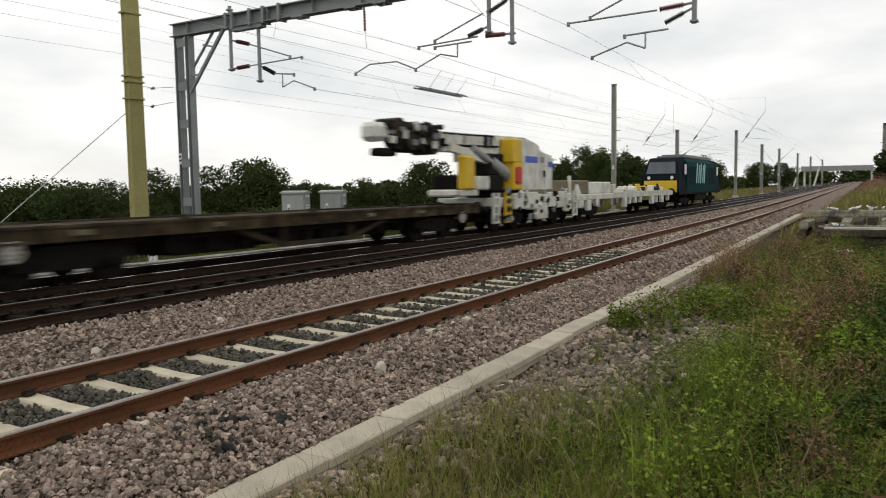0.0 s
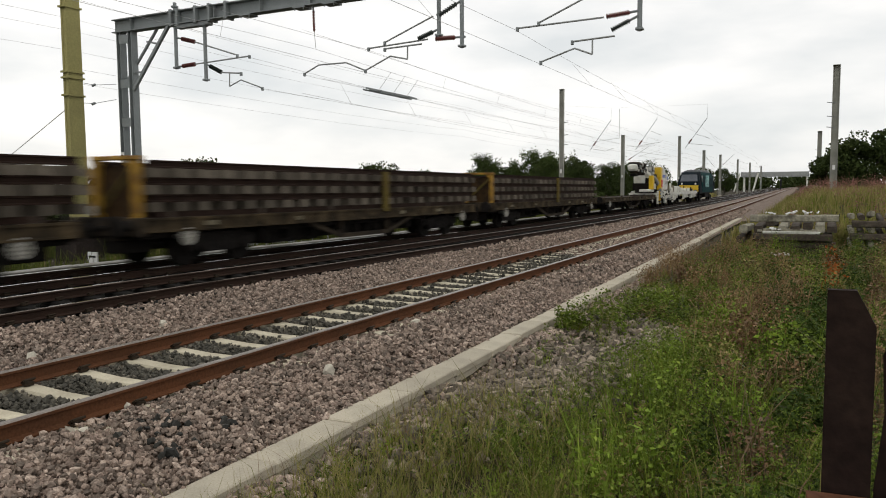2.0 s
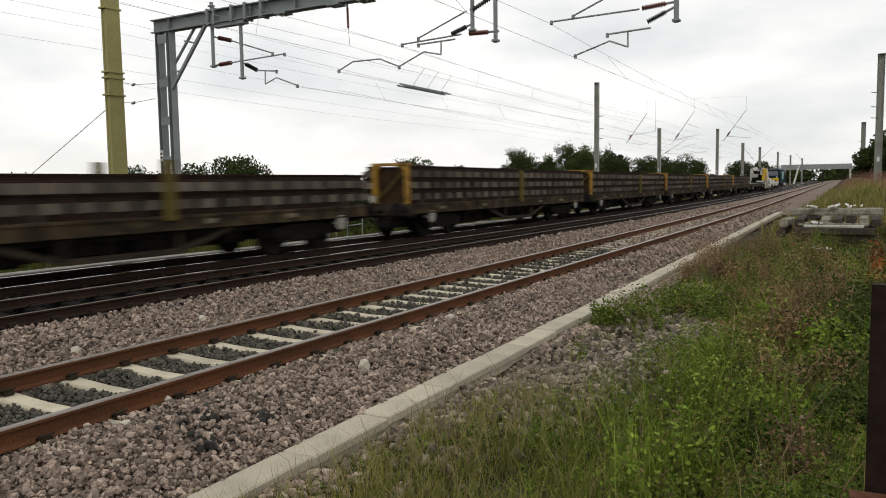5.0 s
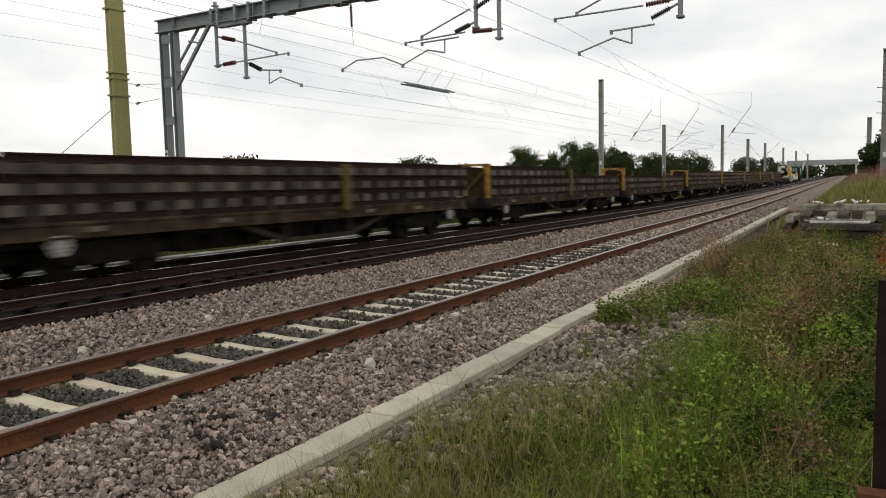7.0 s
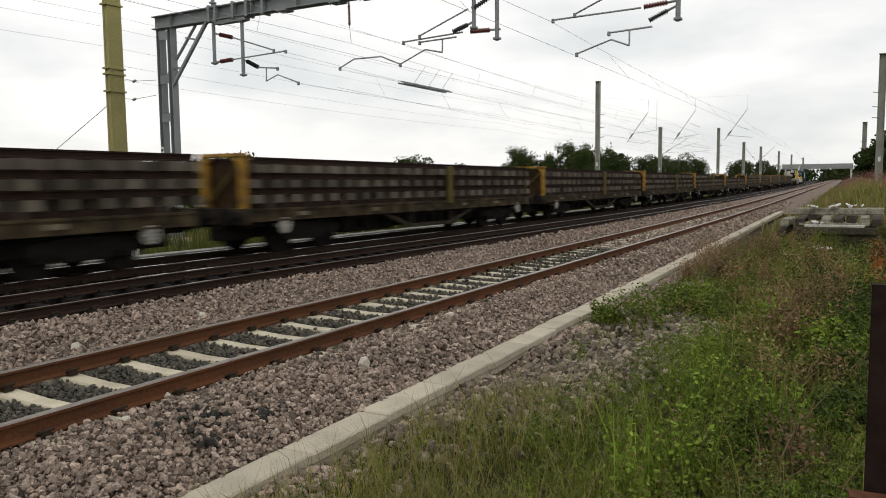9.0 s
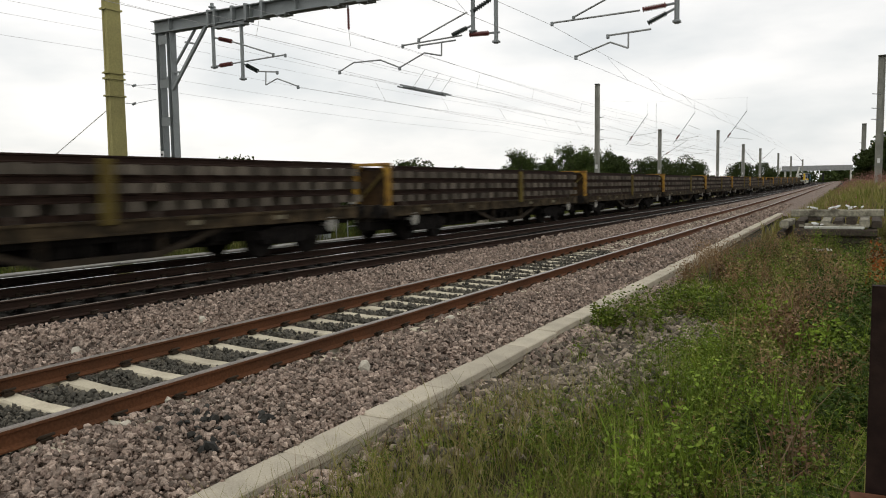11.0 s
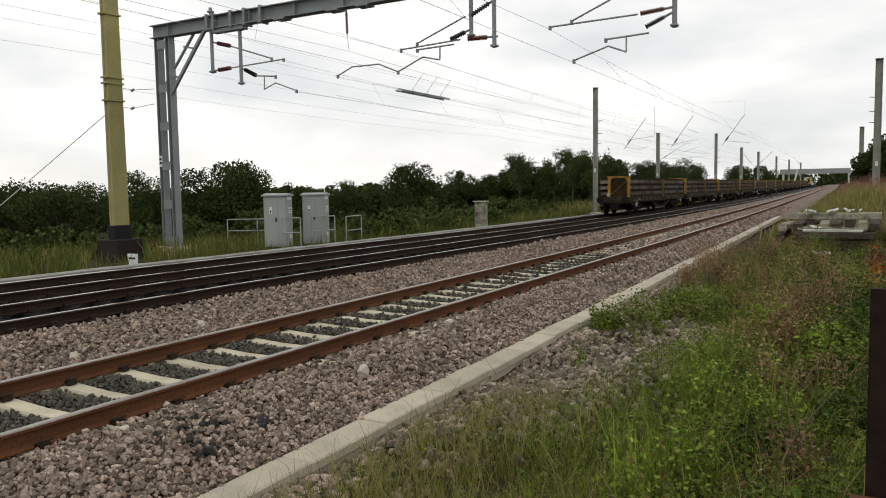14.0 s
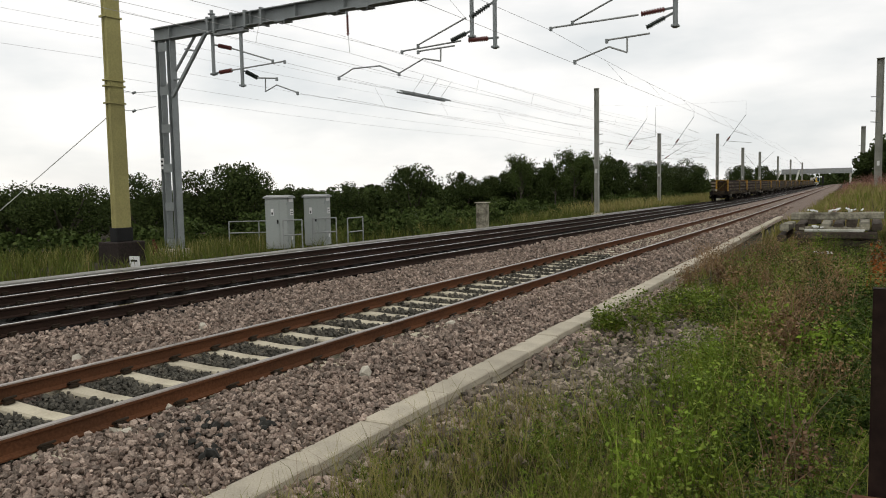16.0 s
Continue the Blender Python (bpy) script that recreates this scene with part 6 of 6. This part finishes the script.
    stuff("withered_weeds", merge(herbs(260, 0.4, 0.1, 30, 0.03, brown, 4.5), stalks(800, 0.55, brown, 4.5, per=18, size=0.028), blades(on_ground(*some(3600, brown, 4.5)), 0.5, 0.006, 0.7)),
          M["stem"], "withered reddish brown dock and dead stems", "weeds")
    stuff("dead_stems", merge(blades(on_ground(*some(3200, every)), 0.3, 0.005, 1.1), blades(on_ground(*some(90, every, 3, 14)), 0.6, 0.008, 1.5)),
          M["dry_herb"], "bleached dead stems lying among the grass", "weeds")
    stuff("white_seedheads", merge(herbs(60, 0.4, 0.04, 7, 0.018, lambda u, y: u > -1.5, 3, 22), herbs(20, 0.45, 0.06, 22, 0.022, lambda u, y: (u > -0.9) & (y < 9), 4, 9)),
          M["petal"], "scattered white seedheads", "weeds")
    # tall dead willowherb and dock in loose bundles
    for (x, y, h, r) in ((-1.0, 10.4, 0.75, 0.35), (-0.6, 11.2, 0.8, 0.4), (-1.3, 9.6, 0.4, 0.3), (-0.95, 9.2, 0.5, 0.3), (-0.85, 12.3, 0.7, 0.35), (-1.6, 12.6, 0.4, 0.3), (-3.1, 15.4, 0.5, 0.25), (-3.35, 19.4, 0.7, 0.4), (-1.15, 11.6, 0.6, 0.3), (-0.5, 9.4, 0.6, 0.3), (-0.7, 7.6, 0.45, 0.22), (-0.25, 7.9, 0.5, 0.25),
                         (-2.7, 18.4, 0.8, 0.5), (-3.0, 16.8, 0.75, 0.35), (-2.0, 19.6, 0.8, 0.5), (-1.5, 20.2, 0.9, 0.6), (-0.4, 12.6, 0.9, 0.4), (-1.8, 16.0, 0.6, 0.4), (-0.2, 15.0, 0.8, 0.5), (-2.4, 21.5, 0.7, 0.5)):
        root = np.array((x, y, float(ground_z(x, y)))) + rng.normal(size=(60, 3)) * (r * 0.5, r * 0.5, 0)
        st = blades(root, h, 0.01, 0.45)
        t = rng.uniform(0.35, 1.0, (60, 8))
        q = root[:, None, :] + np.stack([rng.normal(size=t.shape) * 0.06, rng.normal(size=t.shape) * 0.06, t * h * rng.uniform(0.5, 1.05, (60, 1))], 2)
        stuff("dead_willowherb", merge(st,  leaves(q.reshape(-1, 3), 0.033)), M["stem"], "tall reddish brown dead willowherb stems", "weeds")
    # the wider verge round about
    n = 20000
    y = np.where(np.arange(n) < 6000, rng.uniform(-3, 2.5, n), rng.uniform(-9, 26, n))
    u = rng.uniform(-3.2, 9, n)
    k = (u > 0.09 * y + 0.6) | (y < 2.5)
    k &= (u * u + y * y > 0.5)
    stuff("verge_grass", blades(on_ground(u[k], y[k]), 0.34, 0.045, 0.8), M["grass"], "rough grass of the wider verge", "grass")
    u, y = u[k][::9], y[k][::9]
    c = np.repeat(on_ground(u, y), 20, 0)
    stuff("green_weeds", leaves(c + rng.normal(size=c.shape) * (0.2, 0.2, 0.0) + np.abs(rng.normal(size=c.shape)) * (0, 0, 0.1), 0.14, 0.5), M["herb"], "leafy weeds of the wider verge", "weeds")
    # bushes of weeds
    for (x, y, r, h) in ((-2.8, 10.5, 0.42, 0.42), (-3.2, 10.2, 0.2, 0.35), (-2.5, 11.9, 0.4, 0.35), (-0.25, 10.9, 0.45, 0.5), (-1.4, 11.4, 0.5, 0.35), (-0.5, 12.5, 0.7, 0.55), (-1.0, 16.5, 0.8, 0.6), (0.2, 9.5, 0.5, 0.5),
                         (0.3, 15, 0.8, 0.7), (-0.4, 9.3, 0.34, 0.45), (-0.05, 10.1, 0.4, 0.5), (-0.2, 8.1, 0.3, 0.38), (0.2, 11.8, 0.45, 0.6), (-0.1, 12.9, 0.4, 0.5), (-0.1, 6.4, 0.25, 0.3), (-0.75, 6.0, 0.22, 0.25), (-2.2, 17.5, 0.5, 0.5), (-1.7, 20.5, 0.6, 0.5), (0.6, 19, 0.9, 0.8)):
        n = 1100
        p = rng.normal(size=(n, 3))
        p /= np.linalg.norm(p, axis=1)[:, None]
        p *= rng.uniform(0.4, 1.15, (n, 1)) ** 0.5
        p = p * (r, r, h) * (1 + 0.3 * np.sin(p[:, :1] * 7 + p[:, 1:2] * 5))
        p[:, 2] = np.abs(p[:, 2])
        p += (x, y, float(ground_z(x, y)))
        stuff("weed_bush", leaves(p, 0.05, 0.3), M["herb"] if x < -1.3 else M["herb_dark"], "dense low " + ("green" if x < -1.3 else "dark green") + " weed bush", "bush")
    kinds = (("herb_bright", "fresh bright green weed clump"), ("herb_dark", "dark green nettle clump"), ("herb", "leafy green weed clump"), ("dry_herb", "withered brown weed clump"),
             ("stem", "reddish brown withered dock clump"), ("dry_grass", "straw-coloured dead grass clump"))
    for i in range(120):
        y = 4.2 + 19 * rng.uniform() ** 1.3
        x = rng.uniform(-2.6, 0.08 * y + 0.45)
        if (x < -1.5 and y < 10.5) or abs(y - 24) < 1 or (y < 6.5 and x < -1.2):
            continue
        r, h, n = rng.uniform(0.13, 0.36), rng.uniform(0.22, 0.62), 420
        p = rng.normal(size=(n, 3))
        p /= np.linalg.norm(p, axis=1)[:, None]
        p *= rng.uniform(0.3, 1.2, (n, 1)) ** 0.5
        p = p * (r, r, h) * (1 + 0.35 * np.sin(p[:, :1] * 8 + i) * np.sin(p[:, 1:2] * 7))
        p[:, 2] = np.abs(p[:, 2])
        p += (x, y, float(ground_z(x, y)))
        right = x > -0.9
        pick = rng.choice(6, p=(0.12, 0.36, 0.16, 0.14, 0.16, 0.06) if right else ((0.14, 0.14, 0.2, 0.18, 0.22, 0.12) if y > 13 else (0.34, 0.2, 0.28, 0.06, 0.08, 0.04)))
        if y < 8 and pick in (3, 4, 5) and x < -0.5:
            pick = 2
        surface, lab = kinds[pick]
        stuff("weed_bush", merge(leaves(p, rng.uniform(0.03, 0.045) if y < 8 else rng.uniform(0.035, 0.07), 0.25), blades(np.tile((x, y, float(ground_z(x, y))), (40, 1)) + rng.normal(size=(40, 3)) * (r * 0.6, r * 0.6, 0), h * 1.4, 0.008, 0.5)),
              M[surface], lab, "bush")
    p = rng.normal(size=(140, 3)) * (0.07, 0.07, 0.16) + (0.16, 13.0, 0.42)
    stuff("orange_dock", merge(leaves(p, 0.055), blades(np.tile((0.12, 13.0, -0.3), (14, 1)) + rng.normal(size=(14, 3)) * (0.08, 0.08, 0), 0.8, 0.012, 0.1)),
          M["orange_leaf"], "rust-orange withered dock plant", "weeds")
    # bank beyond the sleeper stack
    n = 20000
    y = 26 + 90 * rng.uniform(0, 1, n) ** 1.8
    u = rng.uniform(-2.9, 9, n)
    x = u + shift(y)
    stuff("bank_grass", blades(on_ground(x, y), 0.7, 0.03, 0.3), M["dry_grass"], "tall straw-coloured grass on the bank", "grass")
    x2, y2 = x[::2] + 0.21, y[::2] + 0.13
    stuff("bank_grass", blades(on_ground(x2, y2), 0.55, 0.04, 0.3), M["grass"], "rank green grass on the bank", "grass")
    k = rng.uniform(0, 1, n) < 0.13
    q = on_ground(x[k], y[k])
    q = np.repeat(q[(u[k] > -1.2) & (np.sin(u[k] * 1.3 + y[k] * 0.35) > -0.5)], 20, 0)
    q += rng.normal(size=q.shape) * (0.07, 0.07, 0.2) + (0, 0, 0.78)
    stuff("fireweed", leaves(q, 0.05), M["fireweed"], "pinkish seeding willowherb on the bank", "weeds")
    # far side verge
    n = 32000
    y = 6 + 90 * rng.uniform(0, 1, n) ** 1.4
    u = -16.5 - 14 * rng.uniform(0, 1, n) ** 1.1
    clear = lambda u, y: ~((np.abs(17.9 * u + 23.58 * y) < 24) & (u < -18.2) & (u > -25)) & ~((np.abs(u + 23.3) < 1.9) & (y > 12.5) & (y < 18.5)) & ~((np.abs(u + 18.2) < 1.0) & (y > 17) & (y < 24))
    k = clear(u, y)
    u, y = u[k], y[k]
    stuff("far_verge_grass", blades(on_ground(u + shift(y), y), 0.55 + 0.3 * (u < -18.5), 0.025, 0.4), M["far_grass"], "rank green grass beyond the far track", "grass")
    n = 16000
    y = 6 + 90 * rng.uniform(0, 1, n) ** 1.4
    u = -18.5 - 9 * rng.uniform(0, 1, n)
    k = clear(u, y) & (np.sin(u * 0.9 + y * 0.4) + np.sin(y * 0.9) > 0.1)
    u, y = u[k], y[k]
    stuff("far_verge_grass", blades(on_ground(u + shift(y), y), 0.8, 0.02, 0.3), M["dry_grass"], "tall seeding grass beyond the far track", "grass")


    n = 9000
    y = 58 + 110 * rng.uniform(0, 1, n) ** 1.2
    u = -17.2 - 5.5 * rng.uniform(0, 1, n)
    stuff("far_verge_grass", blades(on_ground(u + shift(y), y), 1.25, 0.05, 0.4), M["dry_grass"], "tall tan grass along the line further on", "grass")


def crown_points(cx, cy, z0, z1, r, clumps, per, seed):
    """Leaf places on many overlapping clumps that fill an uneven crown."""
    q = np.random.default_rng(seed)
    c = q.normal(size=(clumps, 3))
    c /= np.linalg.norm(c, axis=1)[:, None]
    c *= q.uniform(0.25, 1.0, (clumps, 1)) ** 0.5
    mid, half = (z0 + z1) / 2, (z1 - z0) / 2
    rad = r * q.uniform(0.14, 0.36, clumps)
    c = c * (r * 0.82, r * 0.82, half * 0.86) + (cx, cy, mid)
    p = q.normal(size=(clumps, per, 3))
    p /= np.linalg.norm(p, axis=2)[:, :, None]
    p *= q.uniform(0.6, 1.0, (clumps, per, 1))
    return (c[:, None, :] + p * rad[:, None, None] * (1, 1, 0.8)).reshape(-1, 3)


def tree(x, y, top, r, seed, clumps=74, per=150, leaf=0.3):
    t = thing("tree", "broad dark green deciduous tree with an uneven crown", "tree", "trees along the line")
    base = float(ground_z(x, y))
    crown0 = base + (top - base) * 0.03
    b = Build()
    q = random.Random(seed)
    b.tube((x, y, base - 0.3), (x + 0.1, y, crown0 + 0.8), r * 0.09, 8, r * 0.06)
    for i in range(6):
        a = i * 1.05 + q.uniform(-0.3, 0.3)
        b.tube((x + 0.1, y, crown0 + q.uniform(0, 0.8)), (x + math.cos(a) * r * 0.6, y + math.sin(a) * r * 0.6, crown0 + (top - crown0) * q.uniform(0.4, 0.8)), r * 0.04, 6, r * 0.012)
    part("trunk", b, M["bark"], t)
    pts = crown_points(x, y, crown0, top, r, clumps, per, seed)
    part("crown", raw_mesh("crown", *leaves(pts, leaf, 0, 0.42), M["oak"]), None, t)
    return t


TREES = [
    (-102.2, 60.8, 3.3, 8.6),
    (-91.0, 60.8, 3.0, 6.6),
    (-93.8, 67.2, 3.5, 4.7),
    (-71.8, 57.6, 4.1, 4.0),
    (-65.1, 64.0, 5.4, 6.7),
    (-77.3, 88.0, 3.0, 3.1),
    (-73.0, 88.0, 2.7, 3.6),
    (-52.8, 70.4, 2.8, 3.6),
    (-41.9, 67.2, 4.6, 3.8),
    (-41.1, 76.8, 3.8, 2.9),
    (-39.4, 80.0, 3.0, 2.8),
    (-36.5, 83.2, 4.9, 3.1),
    (-32.4, 81.0, 4.3, 2.3),
    (-32.0, 92.8, 5.7, 2.9),
    (-26.9, 89.1, 5.5, 2.6),
    (-28.6, 113.4, 5.9, 3.5),
    (-26.3, 128.2, 5.8, 4.4),
    (-23.2, 165.0, 5.9, 3.6),
    (-21.2, 187.0, 6.0, 3.2),
    (-34.9, 80.0, 5.1, 2.4),
    (-33.6, 84.0, 4.1, 2.6),
    (-28.9, 82.0, 5.5, 2.2),
    (-26.4, 86.0, 5.2, 2.2),
    (-27.7, 84.0, 4.1, 2.4),
    (-38.0, 80.0, 3.9, 2.2),
    (-28.9, 125.0, 5.7, 4.2),
    (-63.3, 64.0, 5.2, 5.2),
]


def build_trees():
    for i, (x, y, top, r) in enumerate(TREES):
        tree(x, y, top, r, 100 + i, leaf=0.12 + 0.022 * r)
    for i, (x, y, top, r) in enumerate(((1.2, 74, 6.0, 3.2), (4.2, 76, 7.6, 2.6), (6.5, 70, 6.4, 3.4), (9, 82, 8, 4), (-0.5, 92, 5.4, 2.6))):
        tree(x + 1.3, y, top, r, 200 + i, leaf=0.22)
    # young airy trees whose twigs show against the sky
    for i, (x, y, top, r) in enumerate(((-28.9, 66, 4.5, 1.5), (-23.6, 66, 4.8, 1.7), (-21.9, 66, 4.4, 1.4), (-26.2, 68, 4.0, 1.4))):
        t = thing("sapling", "young ash tree with a thin airy crown", "tree", "trees along the line")
        base = float(ground_z(x, y))
        b = Build()
        qr = random.Random(50 + i)
        b.tube((x, y, base - 0.2), (x + 0.1, y, top - 1.2), 0.09, 7, 0.03)
        tips = []
        for k in range(16):
            a, h0 = k * 2.4, base + (top - base) * qr.uniform(0.35, 0.75)
            tip = (x + math.cos(a) * r * qr.uniform(0.3, 1.0), y + math.sin(a) * r, min(top, h0 + qr.uniform(0.9, 2.2)))
            b.tube((x + 0.05, y, h0), tip, 0.035, 5, 0.008)
            tips += [Vector((x, y, h0)).lerp(Vector(tip), f) for f in (0.45, 0.6, 0.72, 0.84, 0.94, 1.0)]
        part("trunk", b, M["bark"], t)
        p = np.repeat(np.array([tuple(v) for v in tips]), 44, 0) + np.random.default_rng(60 + i).normal(size=(len(tips) * 44, 3)) * 0.22
        part("crown", raw_mesh("crown", *leaves(p, 0.15, 0, 0.3), M["hedge"]), None, t)
    # bramble and scrub in front of the trees
    pts = []
    q = np.random.default_rng(5)
    for i in range(190):
        y = 8 + 110 * q.uniform() ** 1.2
        u = -21.0 - q.exponential(4.5) - max(0, 30 - y) * 0.62
        x = u + float(shift(y))
        r, h = q.uniform(0.8, 1.8), q.uniform(0.6, 1.3)
        pts.append(crown_points(x, y, float(ground_z(x, y)) - 0.2, float(ground_z(x, y)) + h * 1.5, r, 11, 58, 300 + i))
    for i in range(34):
        y = q.uniform(26, 41)
        x = q.uniform(-20.8, -18.3) + float(shift(y))
        z = float(ground_z(x, y))
        pts.append(crown_points(x, y, z - 0.2, z + q.uniform(0.6, 1.15), q.uniform(0.7, 1.2), 9, 60, 520 + i))
    stuff("bramble_scrub", leaves(np.concatenate(pts), 0.175, 0, 0.42), M["hedge"], "tangled green bramble and scrub", "scrub")
    # woods in the distance
    pts = []
    for i in range(130):
        a = radians(q.uniform(-4, 80))
        d = q.uniform(130, 260)
        x, y = -math.sin(a) * d, math.cos(a) * d
        if x - float(shift(y)) > -30:
            continue
        z = float(ground_z(x, y))
        pts.append(crown_points(x, y, z - 1, 1.0 + d * q.uniform(0.002, 0.012), q.uniform(5, 9), 22, 40, 700 + i))
    stuff("distant_woods", leaves(np.concatenate(pts), 1.1, 0, 0.42), M["oak"], "dark green woods in the distance", "woods")
    pts = []
    for i in range(30):
        x, y = q.uniform(-50, 20), q.uniform(420, 520)
        pts.append(crown_points(x, y, -1, 7 * q.uniform(0.6, 1.2), q.uniform(5, 9), 20, 22, 900 + i))
    stuff("distant_woods", leaves(np.concatenate(pts), 1.6), M["oak"], "dark green woods closing the line", "woods")


build_ballast()
build_verge()
build_trees()

motions()
